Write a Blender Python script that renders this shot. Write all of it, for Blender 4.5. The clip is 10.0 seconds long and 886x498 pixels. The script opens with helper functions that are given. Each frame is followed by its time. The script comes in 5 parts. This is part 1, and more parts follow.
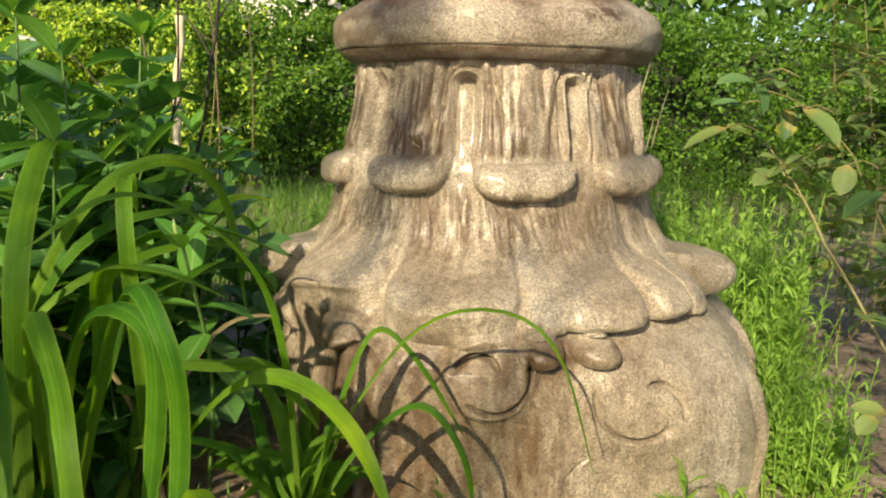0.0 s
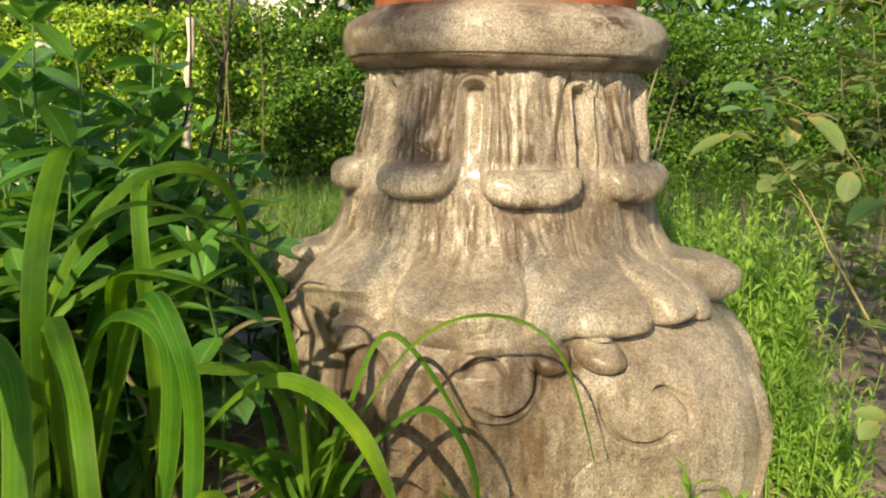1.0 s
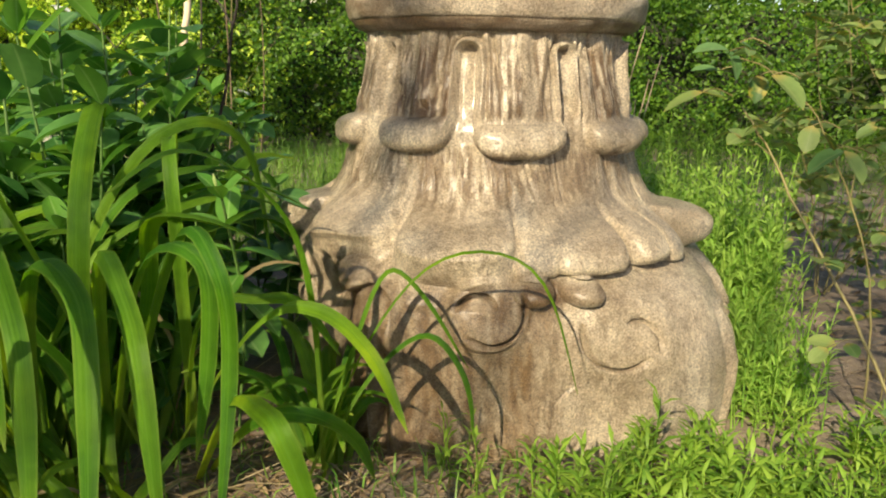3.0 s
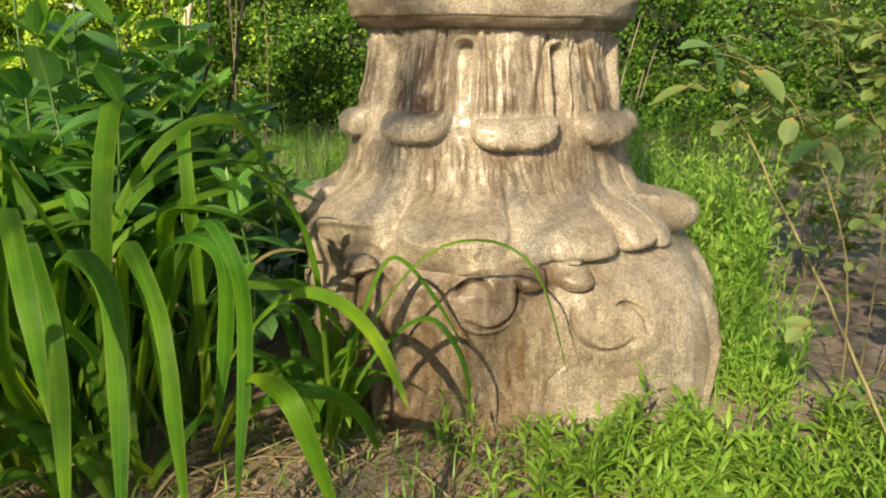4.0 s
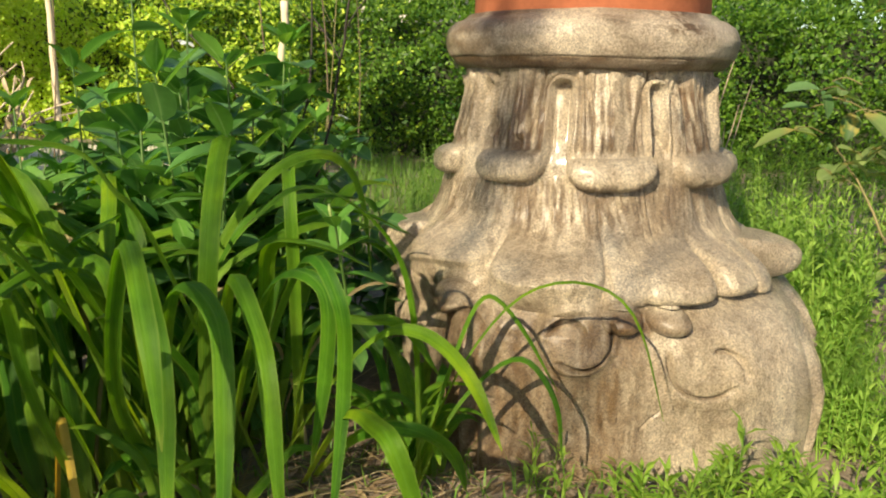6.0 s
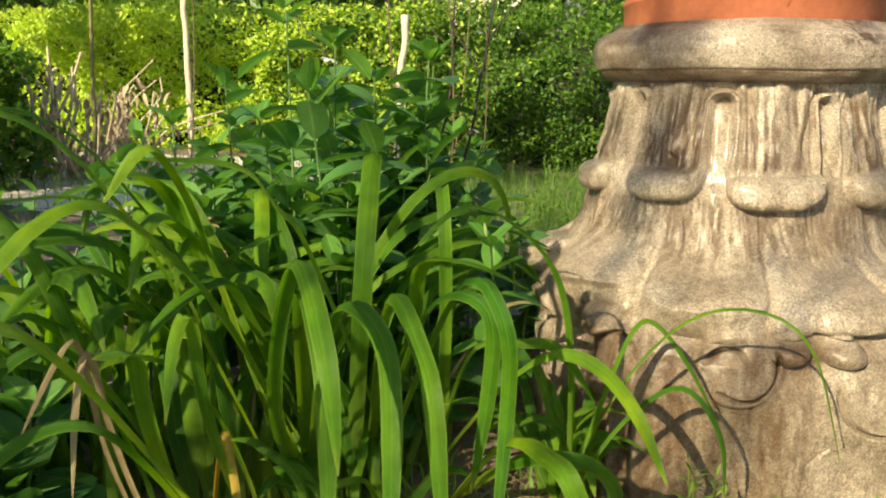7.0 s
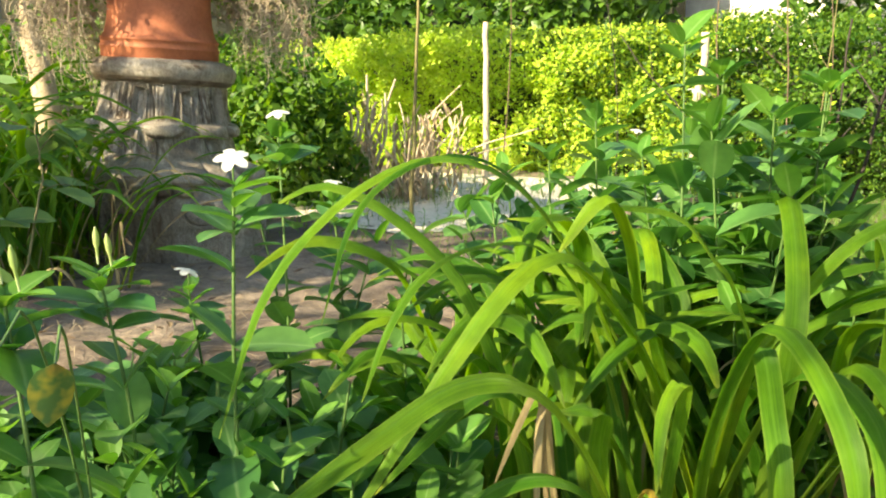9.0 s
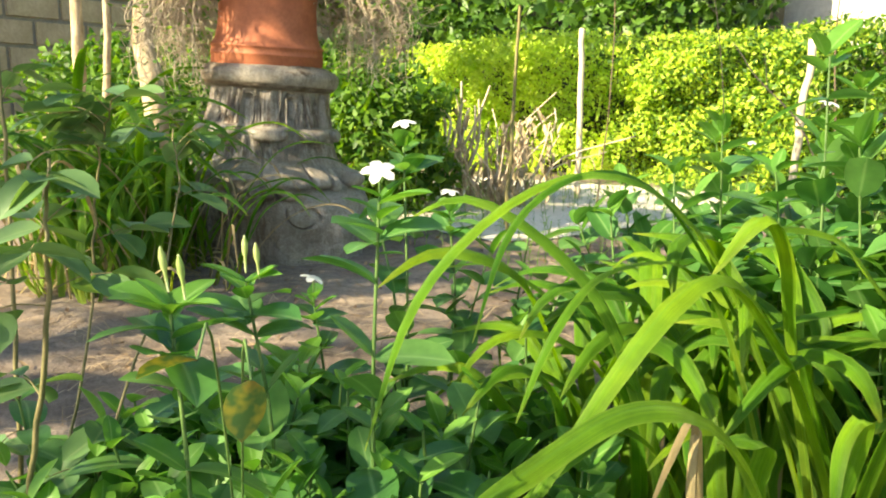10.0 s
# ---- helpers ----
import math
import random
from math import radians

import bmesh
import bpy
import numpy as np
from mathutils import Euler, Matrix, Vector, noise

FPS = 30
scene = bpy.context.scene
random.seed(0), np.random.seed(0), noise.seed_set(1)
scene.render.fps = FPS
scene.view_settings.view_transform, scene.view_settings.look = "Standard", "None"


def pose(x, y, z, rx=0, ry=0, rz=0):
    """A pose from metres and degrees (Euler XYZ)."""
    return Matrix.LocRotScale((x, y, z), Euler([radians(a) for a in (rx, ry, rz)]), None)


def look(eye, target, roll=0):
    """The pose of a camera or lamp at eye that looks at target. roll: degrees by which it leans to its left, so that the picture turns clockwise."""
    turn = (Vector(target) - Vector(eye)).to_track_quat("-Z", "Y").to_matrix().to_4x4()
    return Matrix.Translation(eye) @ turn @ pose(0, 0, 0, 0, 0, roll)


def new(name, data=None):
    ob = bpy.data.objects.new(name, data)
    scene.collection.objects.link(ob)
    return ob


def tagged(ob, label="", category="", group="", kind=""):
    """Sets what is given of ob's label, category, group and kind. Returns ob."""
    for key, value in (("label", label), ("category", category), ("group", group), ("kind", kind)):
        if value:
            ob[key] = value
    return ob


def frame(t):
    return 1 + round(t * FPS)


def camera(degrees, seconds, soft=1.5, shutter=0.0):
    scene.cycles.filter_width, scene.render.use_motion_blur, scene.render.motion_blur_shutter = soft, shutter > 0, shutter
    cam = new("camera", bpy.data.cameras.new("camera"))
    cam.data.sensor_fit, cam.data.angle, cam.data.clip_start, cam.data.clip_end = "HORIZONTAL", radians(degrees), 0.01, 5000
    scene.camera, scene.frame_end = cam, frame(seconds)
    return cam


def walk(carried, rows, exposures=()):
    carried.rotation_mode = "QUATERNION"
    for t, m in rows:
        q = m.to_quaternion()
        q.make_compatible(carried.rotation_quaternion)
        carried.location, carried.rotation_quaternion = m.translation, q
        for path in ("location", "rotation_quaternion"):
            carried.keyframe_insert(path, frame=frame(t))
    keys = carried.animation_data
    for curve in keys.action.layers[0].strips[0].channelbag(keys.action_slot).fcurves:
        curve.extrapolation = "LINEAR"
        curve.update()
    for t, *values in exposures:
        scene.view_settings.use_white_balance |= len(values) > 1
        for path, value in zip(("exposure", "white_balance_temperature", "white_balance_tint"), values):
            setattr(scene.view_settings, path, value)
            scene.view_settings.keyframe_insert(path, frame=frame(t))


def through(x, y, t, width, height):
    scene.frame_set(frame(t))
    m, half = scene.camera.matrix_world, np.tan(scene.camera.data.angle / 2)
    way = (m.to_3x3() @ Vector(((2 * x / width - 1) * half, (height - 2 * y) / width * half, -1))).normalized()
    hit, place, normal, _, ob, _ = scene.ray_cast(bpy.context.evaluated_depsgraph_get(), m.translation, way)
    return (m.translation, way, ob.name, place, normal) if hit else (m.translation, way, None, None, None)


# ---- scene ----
cam = camera(57.4, 10.0, 2.0)
METRES, EYE, TILT, LEAN, TURN = 0.6, 0.53, -10.2, -1.0, 0.0
ROWS = [
    (0.0, 0.0, 0.0, 0.0, 0.0, 0.0, -0.0),
    (0.5, 0.004, -0.0102, 0.005, 0.22, -0.1, 0.02),
    (1.0, 0.0013, -0.026, 0.0112, 0.59, 0.0, -0.18),
    (1.5, 0.0095, -0.0449, 0.0079, 0.43, -0.23, -0.24),
    (2.0, 0.0043, -0.0907, -0.0036, 0.5, -1.34, -0.55),
    (2.5, -0.0047, -0.1396, -0.0158, 0.27, -1.96, -0.28),
    (4.0, 0.0051, -0.3131, -0.0073, 0.3, -3.83, 0.3),
    (4.5, 0.0166, -0.3247, 0.011, 0.22, -2.63, 0.14),
    (5.0, 0.0163, -0.3253, 0.0157, 0.15, -2.0, 0.15),
    (5.5, 0.0166, -0.3222, 0.0136, 0.48, -2.06, -0.07),
    (6.0, -0.0372, -0.3155, 0.0147, 5.77, -1.85, -1.21),
    (7.5, -0.1986, -0.2874, 0.0376, 15.23, -1.22, -2.19),
    (8.0, -0.2665, -0.2881, 0.0344, 18.33, -1.51, -2.8),
    (8.5, -0.3664, -0.317, 0.0561, 23.53, -0.95, -3.41),
    (9.0, -0.4851, -0.3648, 0.0769, 30.76, -1.2, -4.21),
    (9.5, -0.5488, -0.3889, 0.084, 34.17, -1.15, -4.91),
    (10.0, -0.5934, -0.4109, 0.0855, 36.25, -1.35, -5.58),
]
walk(cam, [(t, pose(0, 0, EYE, TILT, LEAN, TURN) @ pose(METRES * x, METRES * y, METRES * z, 90 + pitch, roll, yaw)) for t, x, y, z, yaw, pitch, roll in ROWS],
     [(0.0, -0.24, 6650, 10), (6.0, -0.20, 6700, 10), (7.5, 0.02, 6800, 8), (9.0, 0.68, 7000, 6), (10.0, 0.82, 6900, 7)])

# ---- light ----
SUN_TURN, SUN_UP = 20.5, 30.0          # degrees left of straight behind the first view, and above the horizon
world = bpy.data.worlds.new("sky")
scene.world = world
world.use_nodes = True
wn = world.node_tree
sky = wn.nodes.new("ShaderNodeTexSky")
sky.sky_type, sky.sun_disc = "NISHITA", False
sky.sun_elevation, sky.sun_rotation = radians(SUN_UP), radians(180 + SUN_TURN)
wn.links.new(sky.outputs[0], wn.nodes["Background"].inputs[0])
wn.nodes["Background"].inputs[1].default_value = 0.19
SUN_WAY = Vector((-math.sin(radians(SUN_TURN)) * math.cos(radians(SUN_UP)), -math.cos(radians(SUN_TURN)) * math.cos(radians(SUN_UP)), math.sin(radians(SUN_UP))))
sun = new("sun", bpy.data.lights.new("sun", "SUN"))
sun.data.energy, sun.data.angle, sun.data.color = 10.2, radians(0.53), (1.0, 0.85, 0.60)
sun.matrix_world = look(SUN_WAY * 20, (0, 0, 0))


# ---- helpers of this scene ----
rng = np.random.default_rng(7)


def lattice(x, y, seed, period):
    xi = np.mod(x, period).astype(np.int64)
    yi = y.astype(np.int64)
    h = (xi * 374761393 + yi * 668265263 + seed * 1442695041) & 0x7FFFFFFF
    h = ((h ^ (h >> 13)) * 1274126177) & 0x7FFFFFFF
    h = h ^ (h >> 16)
    return (h & 0xFFFF) / 65535.0


def value_noise(x, y, seed=0, period=1 << 20):
    """Smooth noise from 0 to 1, periodic along x."""
    fx, fy = np.floor(x), np.floor(y)
    u, v = x - fx, y - fy
    u, v = u * u * (3 - 2 * u), v * v * (3 - 2 * v)
    a = lattice(fx, fy, seed, period) * (1 - u) + lattice(fx + 1, fy, seed, period) * u
    b = lattice(fx, fy + 1, seed, period) * (1 - u) + lattice(fx + 1, fy + 1, seed, period) * u
    return a * (1 - v) + b * v


def smooth(a, b, x):
    t = np.clip((x - a) / (b - a), 0, 1)
    return t * t * (3 - 2 * t)


def make_mesh(name, verts, faces, uv=None, shade=True):
    me = bpy.data.meshes.new(name)
    me.from_pydata(np.asarray(verts, float).tolist(), [], faces.tolist() if isinstance(faces, np.ndarray) else faces)
    if uv is not None:
        loops = np.empty(len(me.loops), np.int32)
        me.loops.foreach_get("vertex_index", loops)
        me.uv_layers.new(name="uv").data.foreach_set("uv", np.asarray(uv, np.float32)[loops].ravel())
    if shade:
        me.polygons.foreach_set("use_smooth", np.ones(len(me.polygons), bool))
    me.update()
    return me


def thing(name, label, category, at=(0, 0, 0), turn=0.0, group="", kind=""):
    ob = new(name)
    ob.empty_display_size = 0.05
    ob.matrix_basis = pose(*at, 0, 0, turn)
    return tagged(ob, label, category, group, kind)


def part(name, me, material, parent, label="", m=None):
    ob = new(name, me)
    if material is not None:
        if not me.materials:
            me.materials.append(material)
        elif me.materials[0] != material:
            ob.material_slots[0].link = "OBJECT"
            ob.material_slots[0].material = material
    if parent is not None:
        ob.parent = parent
    if m is not None:
        ob.matrix_basis = m
    return tagged(ob, label)


def solid(name, me, material, label, category, kind="", group=""):
    ob = new(name, me)
    me.materials.append(material)
    return tagged(ob, label, category, group, kind)


def joined(chunks):
    """Several (verts, faces, uv) as one; faces as arrays of one width."""
    vs, fs, us, n = [], [], [], 0
    for v, f, u in chunks:
        vs.append(v)
        fs.append(np.asarray(f) + n)
        us.append(u)
        n += len(v)
    return np.concatenate(vs), np.concatenate(fs), np.concatenate(us)


def curve_points(ctrl, n):
    """A smooth line through the control points."""
    p = np.array(ctrl, float)
    q = np.vstack([2 * p[0] - p[1], p, 2 * p[-1] - p[-2]])
    out = []
    for s in np.linspace(0, len(p) - 1 - 1e-9, n):
        i, t = int(s), s - int(s)
        a, b, c, d = q[i:i + 4]
        out.append(0.5 * (2 * b + (c - a) * t + (2 * a - 5 * b + 4 * c - d) * t * t + (3 * b - a - 3 * c + d) * t ** 3))
    return np.array(out)


def tube(points, radii, sides=6):
    """A tapering tube along the points: quads (verts, faces, uv)."""
    p = np.array(points, float)
    r = np.interp(np.linspace(0, 1, len(p)), np.linspace(0, 1, len(radii)), radii)
    tan = np.gradient(p, axis=0)
    tan /= np.linalg.norm(tan, axis=1)[:, None] + 1e-9
    ref = np.array([0.31, 0.95, 0.1])
    a = np.cross(tan, ref)
    a /= np.linalg.norm(a, axis=1)[:, None] + 1e-9
    b = np.cross(tan, a)
    ang = np.arange(sides) * 2 * np.pi / sides
    v = p[:, None] + r[:, None, None] * (np.cos(ang)[None, :, None] * a[:, None] + np.sin(ang)[None, :, None] * b[:, None])
    k, n = np.arange(sides), len(p)
    f = np.concatenate([np.stack([i * sides + k, i * sides + (k + 1) % sides, (i + 1) * sides + (k + 1) % sides, (i + 1) * sides + k], 1) for i in range(n - 1)])
    uv = np.stack([np.tile(k / sides, n), np.repeat(np.linspace(0, 1, n), sides)], 1)
    return v.reshape(-1, 3), f, uv


def lathe(profile, n=96, wobble=0.0, seed=0):
    """A body of revolution from (radius, height) rows, slightly uneven."""
    pr = np.array(profile, float)
    th = np.arange(n) * 2 * np.pi / n
    R, TH = np.meshgrid(pr[:, 0], th, indexing="ij")
    Z = np.repeat(pr[:, 1:2], n, 1)
    if wobble:
        d = value_noise(TH * 40 / (2 * np.pi), Z * 60, seed, 40) - 0.5 + 0.5 * (value_noise(TH * 110 / (2 * np.pi), Z * 160, seed + 1, 110) - 0.5)
        R = R + wobble * d
        Z = Z + wobble * 0.8 * (value_noise(TH * 24 / (2 * np.pi), Z * 20, seed + 2, 24) - 0.5)
    v = np.stack([R * np.sin(TH), -R * np.cos(TH), Z], -1).reshape(-1, 3)
    m = len(pr)
    i, k = np.meshgrid(np.arange(m - 1), np.arange(n), indexing="ij")
    f = np.stack([i * n + k, i * n + (k + 1) % n, (i + 1) * n + (k + 1) % n, (i + 1) * n + k], -1).reshape(-1, 4)
    uv = np.stack([np.tile(np.arange(n) / n, m), np.repeat(np.linspace(0, 1, m), n)], 1)
    return v, f, uv


def ground_height(x, y):
    x, y = np.asarray(x, float), np.asarray(y, float)
    h = 0.09 * smooth(-0.4, -2.4, x)
    near = np.exp(-((x + 0.5) ** 2 + (y - 1.5) ** 2) / 18)
    h = h + near * (0.022 * (value_noise(x * 3 + 90, y * 3 + 90, 3) - 0.5) + 0.016 * (value_noise(x * 11 + 90, y * 11 + 90, 4) - 0.5) + 0.008 * (value_noise(x * 37 + 90, y * 37 + 90, 5) - 0.5))
    return h


def gz(x, y):
    return float(ground_height(x, y))


# ---- materials ----
def material(name):
    m = bpy.data.materials.new(name)
    m.use_nodes = True
    return m, m.node_tree.nodes, m.node_tree.links, m.node_tree.nodes["Principled BSDF"]


def ramp(nodes, stops):
    r = nodes.new("ShaderNodeValToRGB")
    while len(r.color_ramp.elements) < len(stops):
        r.color_ramp.elements.new(0.5)
    for e, (at, col) in zip(r.color_ramp.elements, stops):
        e.position, e.color = at, (*col, 1)
    return r


def noise_node(nodes, links, coords, scale, detail=4, stretch=None, rough=0.55):
    n = nodes.new("ShaderNodeTexNoise")
    n.inputs["Scale"].default_value, n.inputs["Detail"].default_value, n.inputs["Roughness"].default_value = scale, detail, rough
    if stretch:
        mp = nodes.new("ShaderNodeMapping")
        mp.inputs["Scale"].default_value = stretch
        links.new(coords, mp.inputs[0])
        coords = mp.outputs[0]
    links.new(coords, n.inputs["Vector"])
    return n


def mix(nodes, links, how, fac, a, b):
    n = nodes.new("ShaderNodeMix")
    n.data_type, n.blend_type = "RGBA", how
    for socket, value in ((n.inputs[0], fac), (n.inputs[6], a), (n.inputs[7], b)):
        if hasattr(value, "is_linked"):
            links.new(value, socket)
        elif isinstance(value, tuple):
            socket.default_value = (*value, 1)
        else:
            socket.default_value = value
    return n.outputs[2]


def bump(nodes, links, height, strength, distance, before=None):
    n = nodes.new("ShaderNodeBump")
    n.inputs["Strength"].default_value, n.inputs["Distance"].default_value = strength, distance
    links.new(height, n.inputs["Height"])
    if before is not None:
        links.new(before, n.inputs["Normal"])
    return n.outputs[0]


def stone_material(name, pale, mid, dark, streaks, gloss=0.55):
    """Weathered stone: sandy grain, downward runs, hairline cracks, a worn sheen and a glossy highlight spot."""
    m, n, l, bs = material(name)
    co = n.new("ShaderNodeTexCoord").outputs["Object"]
    big = noise_node(n, l, co, 9, 5)
    streak = noise_node(n, l, co, 62, 7, (1, 1, 0.06), 0.66)
    hair = noise_node(n, l, co, 30, 5, (1, 1, 0.16), 0.6)
    fine = noise_node(n, l, co, 300, 5, None, 0.85)
    pit = noise_node(n, l, co, 430, 2, None, 0.6)
    mott = noise_node(n, l, co, 80, 6, None, 0.7)
    col = ramp(n, [(0.28, dark), (0.46, mid), (0.64, pale)])
    l.new(big.outputs[0], col.inputs[0])
    sr = ramp(n, [(0.40, (0, 0, 0)), (0.56, (1, 1, 1))])
    l.new(streak.outputs[0], sr.inputs[0])
    c = mix(n, l, "MULTIPLY", streaks * 0.36, col.outputs[0], mix(n, l, "MIX", sr.outputs[0], (0.38, 0.29, 0.21), (1, 1, 1)))
    # darkened by the mesh's stains and by shade put into its colour
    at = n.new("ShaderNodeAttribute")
    at.attribute_name = "stain_shade"
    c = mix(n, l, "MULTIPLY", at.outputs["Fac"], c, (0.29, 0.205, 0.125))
    mr = ramp(n, [(0.34, (0.48, 0.42, 0.36)), (0.52, (1, 1, 1)), (0.75, (1.0, 0.99, 0.96))])
    l.new(mott.outputs[0], mr.inputs[0])
    c = mix(n, l, "MULTIPLY", 0.55, c, mr.outputs[0])
    fr = ramp(n, [(0.40, (0.30, 0.26, 0.22)), (0.49, (0.95, 0.95, 0.95)), (0.62, (1.26, 1.23, 1.18))])
    l.new(fine.outputs[0], fr.inputs[0])
    c = mix(n, l, "MULTIPLY", 0.62, c, fr.outputs[0])
    pr = ramp(n, [(0.41, (0.46, 0.39, 0.31)), (0.475, (0.95, 0.94, 0.93)), (0.525, (1.05, 1.05, 1.04)), (0.585, (1.75, 1.7, 1.62))])
    l.new(pit.outputs[0], pr.inputs[0])
    c = mix(n, l, "MULTIPLY", 0.42, c, pr.outputs[0])
    # hairline cracks that run down the stone
    hr = ramp(n, [(0.485, (1, 1, 1)), (0.497, (0.25, 0.19, 0.14)), (0.503, (0.25, 0.19, 0.14)), (0.515, (1, 1, 1))])
    l.new(hair.outputs[0], hr.inputs[0])
    c = mix(n, l, "MULTIPLY", 0.45 * streaks, c, hr.outputs[0])
    # grey-black lichen in patches
    lich = noise_node(n, l, co, 6.5, 8, None, 0.78)
    lr = ramp(n, [(0.62, (0, 0, 0)), (0.67, (1, 1, 1))])
    l.new(lich.outputs[0], lr.inputs[0])
    lf = n.new("ShaderNodeMath")
    lf.operation = "MULTIPLY"
    lf.inputs[1].default_value = 0.7
    l.new(lr.outputs[0], lf.inputs[0])
    c = mix(n, l, "MIX", lf.outputs[0], c, tuple(0.4 * v for v in dark))
    l.new(c, bs.inputs["Base Color"])
    rr = ramp(n, [(0.3, (gloss + 0.25,) * 3), (0.7, (gloss - 0.08,) * 3)])
    l.new(mott.outputs[0], rr.inputs[0])
    l.new(rr.outputs[0], bs.inputs["Roughness"])
    bs.inputs["Specular IOR Level"].default_value = 0.6
    # a worn sheen, and a glossier spot added to hold the bright highlight
    glint = n.new("ShaderNodeAttribute")
    glint.attribute_name = "highlight_gloss"
    for socket, low, high in (("Coat Weight", 0.55 * streaks, 1.0), ("Coat Roughness", 0.37, 0.16)):
        span = n.new("ShaderNodeMapRange")
        span.inputs["To Min"].default_value, span.inputs["To Max"].default_value = low, high
        l.new(glint.outputs["Fac"], span.inputs["Value"])
        l.new(span.outputs[0], bs.inputs[socket])
    b0 = bump(n, l, hr.outputs[0], 0.6 * streaks, 0.003)
    b1 = bump(n, l, streak.outputs[0], 0.55 * streaks, 0.006, b0)
    b2 = bump(n, l, mott.outputs[0], 0.8, 0.005, b1)
    b3 = bump(n, l, pit.outputs[0], 0.9, 0.0034, b2)
    l.new(bump(n, l, fine.outputs[0], 1.0, 0.0052, b3), bs.inputs["Normal"])
    return m


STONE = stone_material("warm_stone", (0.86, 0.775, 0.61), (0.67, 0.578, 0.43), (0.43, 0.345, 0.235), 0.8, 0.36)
RING_STONE = stone_material("warm_ring_stone", (0.78, 0.70, 0.56), (0.56, 0.48, 0.37), (0.22, 0.165, 0.11), 0.5, 0.40)
STONE_GREY = stone_material("grey_stone", (0.58, 0.53, 0.44), (0.46, 0.42, 0.345), (0.29, 0.26, 0.21), 0.6, 0.6)


def leaf_material(name, low, high, through, rough=0.4, veins=0.0, tip=None, bend=0.35, island=False, midrib=None, mottle=None, margin=None, streak=False):
    """A leaf: two-tone by object or island, with light passing through it."""
    m, n, l, bs = material(name)
    if island:
        rnd = n.new("ShaderNodeNewGeometry").outputs["Random Per Island"]
    else:
        rnd = n.new("ShaderNodeObjectInfo").outputs["Random"]
    col = ramp(n, [(0.0, low), (1.0, high)])
    l.new(rnd, col.inputs[0])
    c = col.outputs[0]
    tc = n.new("ShaderNodeTexCoord")
    blotch = noise_node(n, l, tc.outputs["Object"], 45, 3)
    br = ramp(n, [(0.3, (0.72, 0.76, 0.7)), (0.7, (1.12, 1.1, 1.0))])
    l.new(blotch.outputs[0], br.inputs[0])
    c = mix(n, l, "MULTIPLY", 0.8, c, br.outputs[0])
    uv = n.new("ShaderNodeUVMap").outputs[0]
    sep = n.new("ShaderNodeSeparateXYZ")
    l.new(uv, sep.inputs[0])
    if tip:
        tr = ramp(n, [(0.0, (0.6, 0.6, 0.6)), (0.10, (0.4, 0.4, 0.4)), (0.30, (0, 0, 0)), (0.94, (0, 0, 0)), (1.0, (0.6, 0.6, 0.6))])
        l.new(sep.outputs[1], tr.inputs[0])
        c = mix(n, l, "MIX", tr.outputs[0], c, tip)
    if streak:
        # fine lines along the blade, and slow changes of green down its length
        sv = noise_node(n, l, uv, 5, 4, (9, 0.5, 1), 0.7)
        st = ramp(n, [(0.36, (0.50, 0.60, 0.45)), (0.50, (1, 1, 1)), (0.64, (1.42, 1.28, 1.05))])
        l.new(sv.outputs[0], st.inputs[0])
        c = mix(n, l, "MULTIPLY", 0.75, c, st.outputs[0])
        slow = noise_node(n, l, tc.outputs["Object"], 7, 2)
        so = ramp(n, [(0.34, (0.62, 0.74, 0.70)), (0.50, (1, 1, 1)), (0.66, (1.55, 1.22, 0.80))])
        l.new(slow.outputs[0], so.inputs[0])
        c = mix(n, l, "MULTIPLY", 0.85, c, so.outputs[0])
    if mottle:
        mn = noise_node(n, l, tc.outputs["Object"], 55, 2)
        mo = ramp(n, [(0.38, (0, 0, 0)), (0.54, (1, 1, 1))])
        l.new(mn.outputs[0], mo.inputs[0])
        c = mix(n, l, "MIX", mo.outputs[0], c, mottle)
    if margin:
        er = ramp(n, [(0.0, (0.4, 0.4, 0.4)), (0.12, (0, 0, 0)), (0.88, (0, 0, 0)), (1.0, (0.4, 0.4, 0.4))])
        l.new(sep.outputs[0], er.inputs[0])
        c = mix(n, l, "MIX", er.outputs[0], c, margin)
    if midrib:
        mr = ramp(n, [(0.0, (0, 0, 0)), (0.44, (0, 0, 0)), (0.5, (0.6, 0.6, 0.6)), (0.56, (0, 0, 0))])
        l.new(sep.outputs[0], mr.inputs[0])
        c = mix(n, l, "MIX", mr.outputs[0], c, midrib)
    l.new(c, bs.inputs["Base Color"])
    bs.inputs["Roughness"].default_value = rough
    bs.inputs["Specular IOR Level"].default_value = 0.27 if streak else 0.4
    if veins:
        wv = n.new("ShaderNodeTexWave")
        wv.inputs["Scale"].default_value, wv.inputs["Distortion"].default_value = veins, 0.3
        l.new(uv, wv.inputs[0])
        l.new(bump(n, l, wv.outputs[0], 0.45, 0.0012), bs.inputs["Normal"])
    tl = n.new("ShaderNodeBsdfTranslucent")
    l.new(mix(n, l, "MULTIPLY", 1.0, c, through), tl.inputs[0])
    ms = n.new("ShaderNodeMixShader")
    ms.inputs[0].default_value = bend
    l.new(bs.outputs[0], ms.inputs[1])
    l.new(tl.outputs[0], ms.inputs[2])
    l.new(ms.outputs[0], n["Material Output"].inputs[0])
    return m


